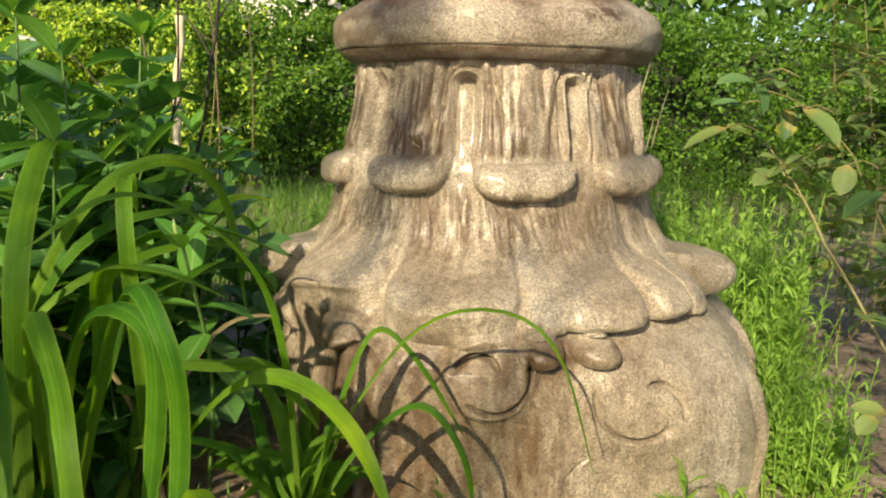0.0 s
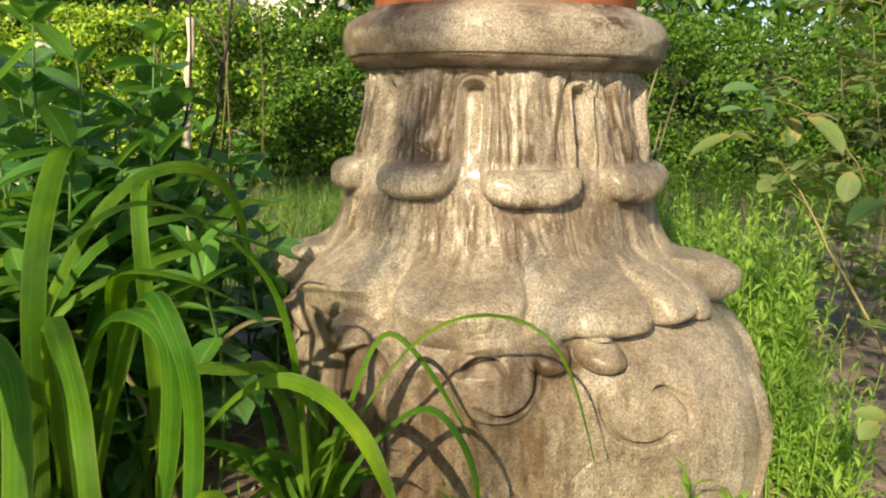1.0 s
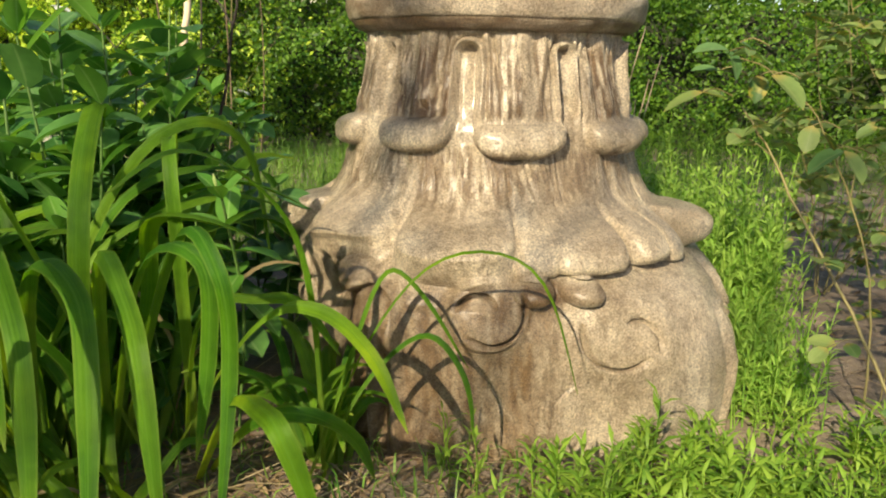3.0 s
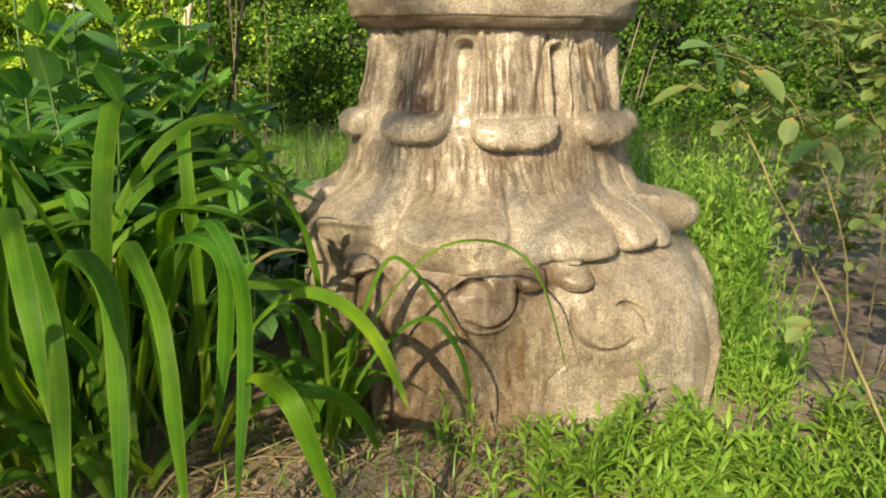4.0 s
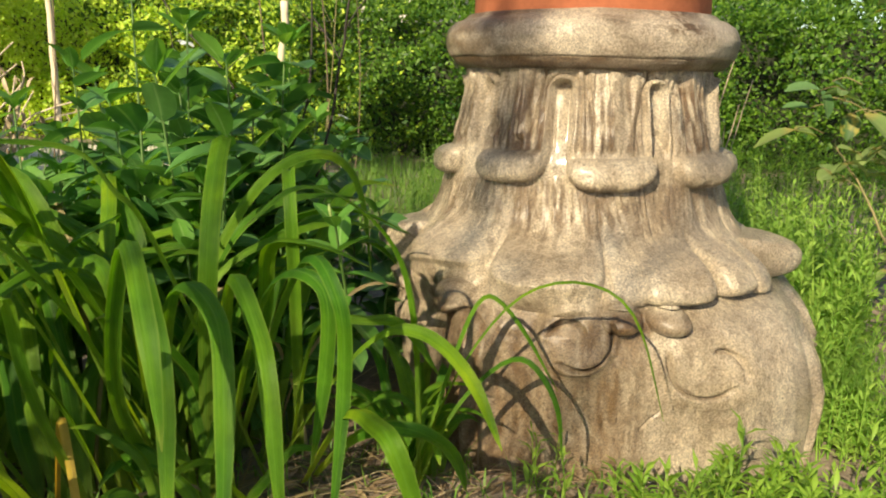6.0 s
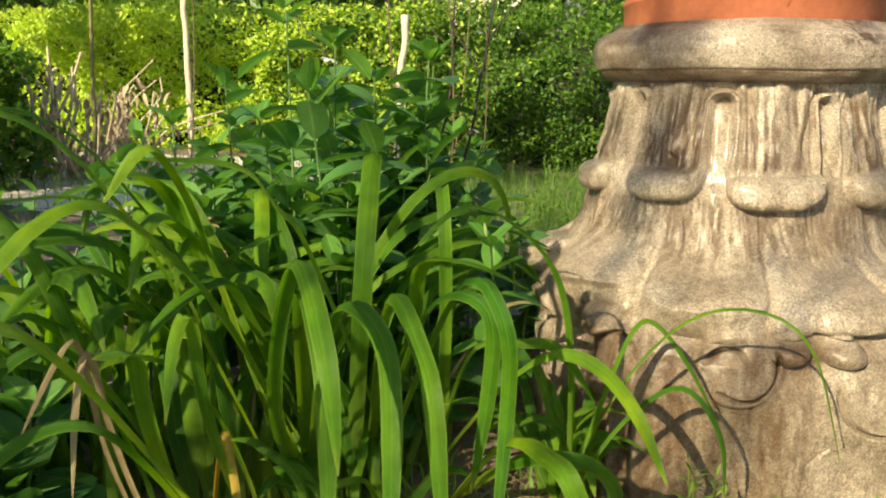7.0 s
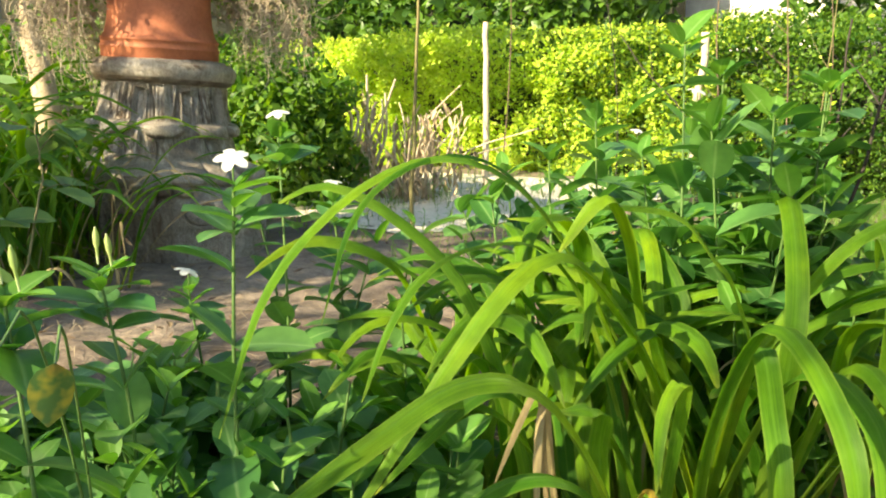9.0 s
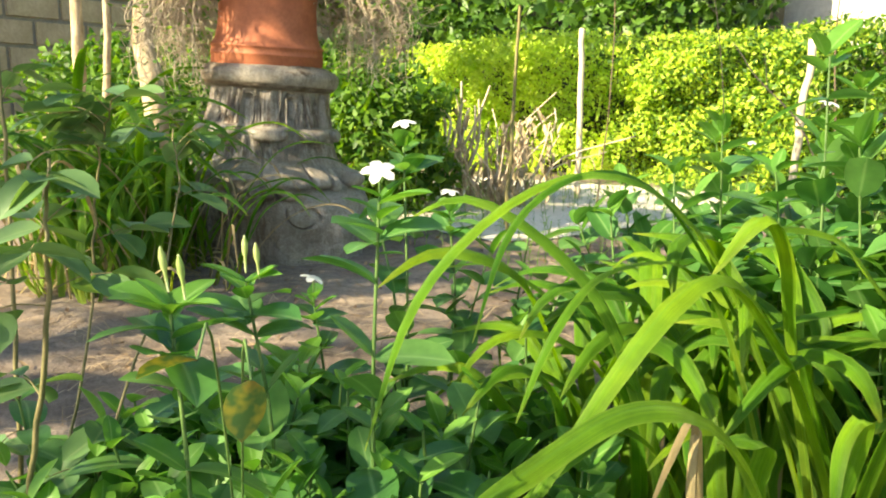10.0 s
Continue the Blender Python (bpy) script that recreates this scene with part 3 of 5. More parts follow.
def pot(at, tilt, label):
    ob = thing("flower_pot", label, "flower pot", at)
    ob.matrix_basis = pose(*at, 0, tilt, 0)
    wall = [(0.0, 0.004), (0.18, 0.004), (0.194, 0.0), (0.197, 0.004), (0.1965, 0.034), (0.199, 0.036), (0.1995, 0.041), (0.1965, 0.044), (0.1955, 0.060), (0.1985, 0.062), (0.199, 0.067), (0.195, 0.070), (0.184, 0.085),
            (0.174, 0.13), (0.170, 0.20), (0.178, 0.29), (0.192, 0.305), (0.206, 0.308), (0.210, 0.318), (0.212, 0.36), (0.208, 0.370), (0.198, 0.370), (0.192, 0.362), (0.180, 0.30)]
    part("pot_body", make_mesh("pot_body", *lathe(wall, 96, 0.002, 31)[:2]), TERRACOTTA, ob)
    part("potting_soil", make_mesh("potting_soil", *lathe([(0.0, 0.315), (0.10, 0.318), (0.183, 0.31)], 40, 0.012, 32)[:2]), SOIL, ob, "dark dry potting soil")
    return ob


pot((P1[0], P1[1], 0.670), 0.0, "large orange terracotta flower pot on stone pedestal")
pot((P2[0] + 0.04, P2[1] + 0.01, 0.750), 4.0, "large brick-red terracotta flower pot on grey pedestal")


# ---- strap-leaved lilies ----
def blade(ctrl, width, twist=0.0, fold=0.35, n=24, taper=0.79, ripple=0.0, roll=0.0):
    """A strap leaf along a smooth line: a shallow V in section, thinning to a point. quads (verts, faces, uv)."""
    p = curve_points(ctrl, n)
    for _ in range(3):
        p[1:-1] = 0.25 * p[:-2] + 0.5 * p[1:-1] + 0.25 * p[2:]
    tan = np.gradient(p, axis=0)
    tan /= np.linalg.norm(tan, axis=1)[:, None] + 1e-9
    flat = np.array([p[-1][0] - p[0][0], p[-1][1] - p[0][1], 0.0])
    if np.linalg.norm(flat) < 1e-3:
        flat = np.array([0.0, -1.0, 0.0])
    flat /= np.linalg.norm(flat)
    side0 = np.array([-flat[1], flat[0], 0.0])
    s = np.linspace(0, 1, n)
    a = np.radians((twist * s if twist >= 0 else -twist * np.clip(1 - 1.3 * s, 0, 1)) + ripple * np.sin(s * 7))
    side = side0[None] - tan * (tan @ side0)[:, None]
    side /= np.linalg.norm(side, axis=1)[:, None] + 1e-9
    nor = np.cross(side, tan)
    up = 1.0 if nor[n // 2][2] >= 0 else -1.0
    a = a + radians(roll) * up * (-1.0 if side0[1] < 0 else 1.0) * abs(side0[1])
    side = side * np.cos(a)[:, None] + nor * np.sin(a)[:, None]
    nor = np.cross(side, tan)
    w = width * 0.5 * (0.75 + 0.25 * np.clip(s / 0.35, 0, 1)) * np.clip((1 - s) / (1 - taper), 0, 1) ** 0.6
    w = np.maximum(w, 0.0006)
    cols = np.array([-1, -0.5, 0, 0.5, 1])
    lift = fold * np.abs(cols) * (1 - 0.3 * np.abs(cols))
    v = p[:, None] + w[:, None, None] * (cols[None, :, None] * side[:, None] + lift[None, :, None] * nor[:, None])
    i, k = np.meshgrid(np.arange(n - 1), np.arange(4), indexing="ij")
    f = np.stack([i * 5 + k, i * 5 + k + 1, (i + 1) * 5 + k + 1, (i + 1) * 5 + k], -1).reshape(-1, 4)
    uv = np.stack([np.tile((cols + 1) / 2, n), np.repeat(s, 5)], 1)
    return v.reshape(-1, 3), f, uv


def arching(root, turn, length, droop, lean):
    """The line of a leaf that rises, leans out along turn (degrees from +y, to the left) and droops."""
    p, out = np.array(root, float), [np.array(root, float)]
    a, steps = radians(lean), 7
    way = np.array([-math.sin(radians(turn)), math.cos(radians(turn)), 0])
    for i in range(steps):
        d = way * math.sin(a) + np.array([0, 0, math.cos(a)])
        p = p + d * length / steps
        out.append(p.copy())
        a += radians(droop) / steps * (0.12 + 2.9 * (i / steps) ** 2)
        a = min(a, radians(172))
    return out


def lily(at, leaves, label, group="lilies"):
    """leaves: (control points in the world, width, twist, material)."""
    base = np.array([at[0], at[1], gz(*at)])
    ob = thing("lily_clump", label, "plant", base, 0, group)
    for ctrl, width, twist, mat_, *placed in leaves:
        c = np.array(ctrl) - base
        if placed:
            width = width * 0.9
        else:
            c[1:-1] += rng.normal(0, 0.010 if width > 0.019 else 0.003, (len(c) - 2, 3))
        v, f, uv = blade(c, width, twist, fold=rng.uniform(0.55, 0.95), ripple=rng.uniform(-8, 8), roll=rng.normal(50 if placed and width > 0.0148 else 27, 6 if placed else 16))
        part("leaf", make_mesh("leaf", v, f, uv), mat_, ob)
    return ob


def fill(at, count, spread, lengths, lean, toward=None, dry=0.04, widths=(0.016, 0.027)):
    out = []
    for i in range(count):
        a = rng.uniform(0, 360) if toward is None else rng.normal(toward[0], toward[1])
        r = spread * math.sqrt(rng.uniform(0, 1))
        b = rng.uniform(0, 2 * math.pi)
        root = (at[0] + r * math.cos(b), at[1] + r * math.sin(b), gz(*at) - 0.01)
        k = rng.uniform(0, 1)
        m = BLADE_DRY if k < dry else BLADE
        out.append((arching(root, a, rng.uniform(*lengths), rng.uniform(125, 230) if m is BLADE else 240, rng.uniform(*lean)), rng.uniform(*widths) * (0.4 if m is BLADE_DRY else 1), rng.uniform(-40, 40), m))
    return out


def front(at, count):
    """Leaves that rise and hang forward, towards the open ground."""
    out = []
    for i in range(count):
        r, b = 0.07 * math.sqrt(rng.uniform(0, 1)), rng.uniform(0, 6.28)
        root = (at[0] + r * math.cos(b), at[1] + r * math.sin(b), gz(*at) - 0.01)
        out.append((arching(root, rng.normal(172, 32), rng.uniform(0.45, 0.72), rng.uniform(165, 225), rng.uniform(2, 16)), rng.uniform(0.017, 0.026), rng.uniform(-30, 30), BLADE))
    return out


def leaf(root, rise, apex, drop, tip, width, mat_=None):
    """A single leaf by the places that it passes, from the soil over its bend to its tip."""
    return ([np.array(q, float) for q in (root, rise, apex, drop, tip)], width, 0.0, mat_ or BLADE, True)


# the big clump in front: four neighbouring crowns
lily((-0.58, 0.72), [
    leaf((-0.483, 0.801, 0), (-0.523, 0.675, 0.266), (-0.551, 0.565, 0.405), (-0.591, 0.438, 0.475), (-0.680, 0.262, 0.250), 0.025),
    leaf((-0.528, 0.824, 0), (-0.553, 0.664, 0.366), (-0.547, 0.596, 0.468), (-0.562, 0.547, 0.521), (-0.603, 0.529, 0.456), 0.021),
    leaf((-0.500, 0.757, 0), (-0.587, 0.544, 0.460), (-0.715, 0.468, 0.559), (-0.821, 0.359, 0.453), (-0.838, 0.293, 0.299), 0.016),
    leaf((-0.472, 0.830, 0), (-0.635, 0.662, 0.427), (-0.698, 0.539, 0.553), (-0.728, 0.379, 0.526), (-0.748, 0.337, 0.410), 0.011),
] + [
    leaf((-0.498, 0.620, 0), (-0.506, 0.353, 0.357), (-0.578, 0.323, 0.396), (-0.632, 0.261, 0.359), (-0.700, 0.155, 0.290), 0.023),
    leaf((-0.540, 0.701, 0), (-0.470, 0.480, 0.270), (-0.443, 0.418, 0.387), (-0.459, 0.412, 0.362), (-0.455, 0.389, 0.300), 0.013),
    leaf((-0.575, 0.631, 0), (-0.537, 0.501, 0.220), (-0.536, 0.480, 0.290), (-0.522, 0.450, 0.338), (-0.560, 0.440, 0.330), 0.021),
    leaf((-0.602, 0.709, 0), (-0.629, 0.563, 0.246), (-0.641, 0.492, 0.321), (-0.678, 0.453, 0.301), (-0.773, 0.447, 0.191), 0.017),
] + [
    leaf((-0.560, 0.660, 0), (-0.500, 0.430, 0.240), (-0.545, 0.400, 0.290), (-0.610, 0.370, 0.262), (-0.700, 0.320, 0.150), 0.019),
    leaf((-0.573, 0.820, 0), (-0.636, 0.672, 0.403), (-0.675, 0.484, 0.466), (-0.668, 0.345, 0.439), (-0.690, 0.318, 0.355), 0.011),
    leaf((-0.600, 0.600, 0), (-0.595, 0.500, 0.20), (-0.586, 0.460, 0.340), (-0.591, 0.425, 0.323), (-0.600, 0.390, 0.270), 0.008, BLADE_DRY),
    leaf((-0.605, 0.610, 0), (-0.592, 0.510, 0.21), (-0.590, 0.477, 0.328), (-0.581, 0.439, 0.286), (-0.563, 0.404, 0.210), 0.009, BLADE_DRY),
    leaf((-0.600, 0.700, 0), (-0.560, 0.650, 0.12), (-0.520, 0.600, 0.20), (-0.480, 0.55, 0.14), (-0.44, 0.50, 0.04), 0.010, BLADE_YELLOW),
] + front((-0.66, 0.68), 3) + fill((-0.60, 0.77), 30, 0.07, (0.40, 0.66), (3, 24), (40, 60)) + fill((-0.64, 0.60), 12, 0.06, (0.14, 0.30), (48, 82), None, 1.0, (0.014, 0.026)), "clump of arching green strap-leaved daylilies in soil")
lily((-0.46, 0.84), [
    leaf((-0.497, 0.817, 0), (-0.481, 0.642, 0.199), (-0.411, 0.553, 0.415), (-0.326, 0.416, 0.373), (-0.308, 0.400, 0.267), 0.021),
    leaf((-0.523, 0.839, 0), (-0.427, 0.602, 0.372), (-0.401, 0.589, 0.305), (-0.385, 0.566, 0.239), (-0.367, 0.521, 0.080), 0.026),
    leaf((-0.520, 0.830, 0), (-0.399, 0.618, 0.337), (-0.321, 0.550, 0.345), (-0.293, 0.500, 0.277), (-0.282, 0.449, 0.120), 0.023),
    leaf((-0.446, 0.874, 0), (-0.354, 0.670, 0.348), (-0.285, 0.570, 0.320), (-0.259, 0.524, 0.272), (-0.243, 0.510, 0.100), 0.022),
    leaf((-0.443, 0.874, 0), (-0.306, 0.649, 0.337), (-0.221, 0.588, 0.365), (-0.219, 0.593, 0.276), (-0.234, 0.585, 0.165), 0.018),
] + [
    leaf((-0.437, 0.886, 0), (-0.270, 0.656, 0.368), (-0.203, 0.572, 0.359), (-0.199, 0.588, 0.264), (-0.205, 0.546, 0.100), 0.018),
    leaf((-0.450, 0.820, 0), (-0.415, 0.755, 0.250), (-0.408, 0.765, 0.395), (-0.446, 0.915, 0.488), (-0.470, 0.990, 0.440), 0.029),
    leaf((-0.585, 0.879, 0), (-0.420, 0.850, 0.365), (-0.322, 0.895, 0.466), (-0.266, 1.000, 0.418), (-0.258, 1.060, 0.235), 0.019),
    leaf((-0.369, 0.850, 0), (-0.459, 0.723, 0.379), (-0.482, 0.684, 0.435), (-0.530, 0.683, 0.488), (-0.600, 0.570, 0.500), 0.017),
] + fill((-0.40, 0.70), 12, 0.08, (0.12, 0.26), (48, 82), None, 1.0, (0.014, 0.026)) + fill((-0.42, 0.74), 14, 0.07, (0.14, 0.28), (4, 30), None, 0.0, (0.014, 0.020)) + fill((-0.48, 0.88), 34, 0.08, (0.40, 0.62), (2, 20), (20, 70)), "clump of arching green strap-leaved daylilies in soil")
lily((-0.34, 0.90), [
    leaf((-0.345, 0.930, 0), (-0.318, 0.830, 0.250), (-0.312, 0.795, 0.400), (-0.329, 0.845, 0.449), (-0.337, 0.890, 0.405), 0.019),
    leaf((-0.321, 0.847, 0), (-0.206, 0.606, 0.220), (-0.151, 0.498, 0.259), (-0.122, 0.448, 0.254), (-0.085, 0.480, 0.110), 0.021),
    leaf((-0.311, 0.875, 0), (-0.209, 0.670, 0.162), (-0.133, 0.575, 0.221), (-0.091, 0.654, 0.156), (-0.082, 0.800, 0.030), 0.018),
    leaf((-0.372, 0.883, 0), (-0.212, 0.704, 0.256), (-0.137, 0.695, 0.287), (-0.075, 0.696, 0.233), (-0.035, 0.657, 0.162), 0.018),
    leaf((-0.360, 0.920, 0), (-0.270, 0.720, 0.270), (-0.205, 0.720, 0.288), (-0.160, 0.760, 0.270), (-0.120, 0.780, 0.200), 0.015),
] + fill((-0.38, 0.96), 14, 0.05, (0.30, 0.48), (3, 22), (10, 70)), "clump of arching green strap-leaved daylilies in soil")
lily((-0.16, 0.85), [
    leaf((-0.152, 0.854, 0), (-0.148, 0.780, 0.243), (-0.172, 0.733, 0.384), (-0.251, 0.654, 0.459), (-0.287, 0.549, 0.426), 0.012),
    leaf((-0.176, 0.839, 0), (-0.127, 0.811, 0.147), (-0.076, 0.833, 0.294), (-0.021, 0.831, 0.262), (0.033, 0.838, 0.165), 0.012),
    leaf((-0.162, 0.861, 0), (-0.109, 0.829, 0.172), (-0.012, 0.785, 0.319), (0.107, 0.767, 0.314), (0.165, 0.795, 0.150), 0.0065),
    leaf((-0.158, 0.841, 0), (-0.105, 0.799, 0.147), (-0.023, 0.792, 0.231), (0.031, 0.771, 0.178), (0.041, 0.792, 0.086), 0.012),
] + fill((-0.160, 0.895), 30, 0.030, (0.13, 0.30), (2, 24), None, 0.0, (0.012, 0.019)), "small daylily clump against the stone pedestal")
# nearer crowns, partly in shade
lily((-0.86, 0.62), front((-0.80, 0.72), 3) + fill((-0.78, 0.74), 20, 0.06, (0.40, 0.62), (5, 34), (60, 60)), "clump of arching green strap-leaved daylilies in soil")
lily((-0.72, 0.88), front((-0.72, 0.88), 5) + fill((-0.72, 0.88), 26, 0.07, (0.42, 0.62), (3, 26)), "clump of arching green strap-leaved daylilies in soil")
lily((-2.35, 1.12), fill((-2.46, 1.02), 95, 0.20, (0.40, 0.72), (3, 34), (95, 75), 0.22, (0.016, 0.026)) + fill((-2.22, 1.22), 9, 0.05, (0.40, 0.60), (8, 34), (-60, 50), 0.6, (0.010, 0.018)), "daylily clump with dry blades beside grey pedestal")
lily((-2.62, 1.40), fill((-2.66, 1.36), 85, 0.16, (0.42, 0.74), (3, 36), None, 0.12, (0.011, 0.019)) + fill((-2.58, 1.14), 46, 0.26, (0.16, 0.36), (28, 72), None, 1.0, (0.016, 0.030)), "tangled daylily clump at the grey pedestal's foot")
lily((-2.85, 1.25), fill((-2.85, 1.18), 80, 0.22, (0.55, 0.92), (3, 34), None, 0.2, (0.018, 0.030)), "daylily clump with dry blades beside grey pedestal")


# ---- broad-leaved periwinkles with white flowers ----
def oval_leaf(length, width, bend, cup, tipness=1.6, n=7):
    """A leaf along +y from its stalk: quads (verts, faces, uv)."""
    s = np.linspace(0, 1, n)
    w = width * 0.5 * np.clip(np.sin(np.pi * s ** 0.85), 0, 1) ** (1 / tipness) * (0.75 + 0.5 * s * (1 - s) + 0.25 * s)
    w[0], w[-1] = width * 0.05, width * 0.02
    cols = np.array([-1, -0.5, 0, 0.5, 1])
    y = length * s
    zc = -bend * length * s ** 2
    v = np.stack([w[:, None] * cols[None], np.repeat(y[:, None], 5, 1), zc[:, None] + cup * w[:, None] * np.abs(cols)[None] ** 1.3], -1)
    i, k = np.meshgrid(np.arange(n - 1), np.arange(4), indexing="ij")
    f = np.stack([i * 5 + k, i * 5 + k + 1, (i + 1) * 5 + k + 1, (i + 1) * 5 + k], -1).reshape(-1, 4)
    uv = np.stack([np.tile((cols + 1) / 2, n), np.repeat(s, 5)], 1)
    return v.reshape(-1, 3), f, uv


BROAD_MESH = [make_mesh("leaf", *oval_leaf(0.080, 0.050, b, c, 3.2)) for b, c in ((0.18, 0.25), (0.30, 0.35), (0.08, 0.2), (0.42, 0.15))]
YOUNG_MESH = [make_mesh("leaf", *oval_leaf(0.058, 0.030, b, c, 2.0)) for b, c in ((0.10, 0.35), (0.25, 0.3))]
for me in BROAD_MESH:
    me.materials.append(BROAD)
for me in YOUNG_MESH:
    me.materials.append(BROAD_YOUNG)


def flower_mesh():
    chunks = []
    for i in range(5):
        v, f, uv = oval_leaf(0.0215, 0.0135, 0.20, 0.12, 3.6, 7)
        a = i * 2 * math.pi / 5
        c, s = math.cos(a), math.sin(a)
        chunks.append((v @ np.array([[c, s, 0], [-s, c, 0], [0, 0, 1]]), f, uv))
    return make_mesh("flower", *joined(chunks))


FLOWER = flower_mesh()
FLOWER.materials.append(PETAL)
BUD = make_mesh("bud", *lathe([(0.0010, 0), (0.0016, 0.010), (0.0018, 0.020), (0.0036, 0.026), (0.0038, 0.036), (0.0008, 0.046)], 8))
BUD.materials.append(PALE_BUD)


def leaf_pose(at, turn, pitch, roll, scale):
    return Matrix.Translation(at) @ Euler((radians(pitch), radians(roll), radians(turn))).to_matrix().to_4x4() @ Matrix.Scale(scale, 4)


def periwinkle(at, height, lean=(0.0, 0.0), flowers=0, buds=0, size=1.0, bare=0.25, side_shoots=1, label="periwinkle plant with broad dark green leaves"):
    base = (at[0], at[1], gz(*at))
    ob = thing("periwinkle", label, "plant", base, 0, "periwinkles")
    shoots = [((0, 0, 0), (lean[0] * height, lean[1] * height, height))]
    for k in range(side_shoots):
        a, h = rng.uniform(0, 2 * math.pi), height * rng.uniform(0.55, 0.85)
        s = rng.uniform(0.1, 0.3)
        shoots.append(((lean[0] * height * s, lean[1] * height * s, height * s), (lean[0] * h + 0.22 * h * math.cos(a), lean[1] * h + 0.22 * h * math.sin(a), h)))
    chunks = []
    for si, (lo, hi) in enumerate(shoots):
        lo, hi = np.array(lo), np.array(hi)
        mid = (lo + hi) / 2 + rng.normal(0, 0.012, 3)
        line = curve_points([lo - np.array([0, 0, 0.01 if si == 0 else 0]), mid, hi], 10)
        chunks.append(tube(line, [0.0030, 0.0016], 6))
        span = float(np.linalg.norm(hi - lo))
        nodes_ = max(4, int(span * (1 - bare) / 0.034))
        turn = rng.uniform(0, 180)
        for j in range(nodes_):
            s = bare + (1 - bare) * (j + 0.5) / nodes_
            q = line[min(9, int(s * 9.99))] * (1 - (s * 9.99) % 1) + line[min(9, int(s * 9.99) + 1)] * ((s * 9.99) % 1)
            turn += 90 + rng.uniform(-30, 30)
            q = q + rng.normal(0, 0.004, 3)
            young = s > 0.86
            for half in (0, 180):
                if rng.uniform() < 0.16:
                    continue
                me = YOUNG_MESH[int(rng.integers(2))] if young else BROAD_MESH[int(rng.integers(4))]
                up = (rng.uniform(15, 40) if buds or si < flowers else rng.uniform(30, 65)) if young else rng.uniform(-10, 62)
                part("leaf", me, None, ob, "", leaf_pose(q, turn + half + rng.uniform(-12, 12), up, rng.uniform(-22, 22), size * rng.uniform(0.6, 1.15)))
        if si < flowers or si < buds:
            for k in range(7):
                part("leaf", YOUNG_MESH[k % 2] if k < 3 else BROAD_MESH[k % 4], None, ob, "", leaf_pose(hi - np.array([0, 0, 0.004 + 0.007 * k]), turn + 137 * k, rng.uniform(34, 52) - 4 * k, rng.uniform(-15, 15), size * (0.72 + 0.035 * k)))
        if si < flowers:
            part("flower", FLOWER, None, ob, "white five-petalled flower", leaf_pose(hi + np.array([0, 0, 0.034]), rng.uniform(0, 72), rng.uniform(8, 34), rng.uniform(-25, 25), 0.9))
            chunks.append(tube(curve_points([hi, hi + np.array([0.001, 0, 0.02]), hi + np.array([0, 0, 0.034])], 4), [0.0012, 0.001], 5))
        if si < buds:
            for b in range(2):
                part("bud", BUD, None, ob, "pale green pointed bud", leaf_pose(hi + np.array([0.014 * b, 0.006 * b, 0.010 - 0.006 * b]), 0, rng.uniform(-8, 8), rng.uniform(-6, 6), 0.86))
    part("stem", make_mesh("stem", *joined(chunks)), STEM, ob)
    return ob


for x, y, h, fl, bd, sh in ((-0.36, 1.06, 0.32, 0, 0, 1), (-0.42, 1.16, 0.46, 0, 0, 2), (-0.52, 1.12, 0.58, 0, 0, 2), (-0.62, 1.10, 0.66, 0, 0, 2),
) + (
                            (-0.48, 1.32, 0.52, 0, 0, 2), (-0.36, 1.40, 0.42, 0, 0, 2), (-0.66, 1.34, 0.60, 1, 0, 2), (-0.78, 1.22, 0.58, 0, 0, 2), (-0.88, 1.40, 0.54, 0, 0, 2), (-1.020, 1.990, 0.48, 1, 0, 2), (-0.498, 1.879, 0.425, 1, 0, 0),
                            (-0.58, 1.60, 0.50, 0, 0, 2), (-0.76, 1.66, 0.50, 1, 0, 2), (-0.26, 1.22, 0.34, 0, 0, 2), (-0.98, 1.18, 0.46, 0, 0, 2), (-0.52, 0.96, 0.40, 0, 0, 1), (-0.68, 0.98, 0.40, 0, 0, 1)):
    periwinkle((x, y), h, tuple(rng.uniform(-0.08, 0.08, 2)), fl, bd, 1.05, 0.2, sh, "tall periwinkle with a white flower" if fl else "tall periwinkle with broad dark green leaves")
periwinkle((-0.615, 1.015), 0.70, (0.0, 0.0), 0, 0, 1.08, 0.3, 0, "tall periwinkle with broad dark green leaves")
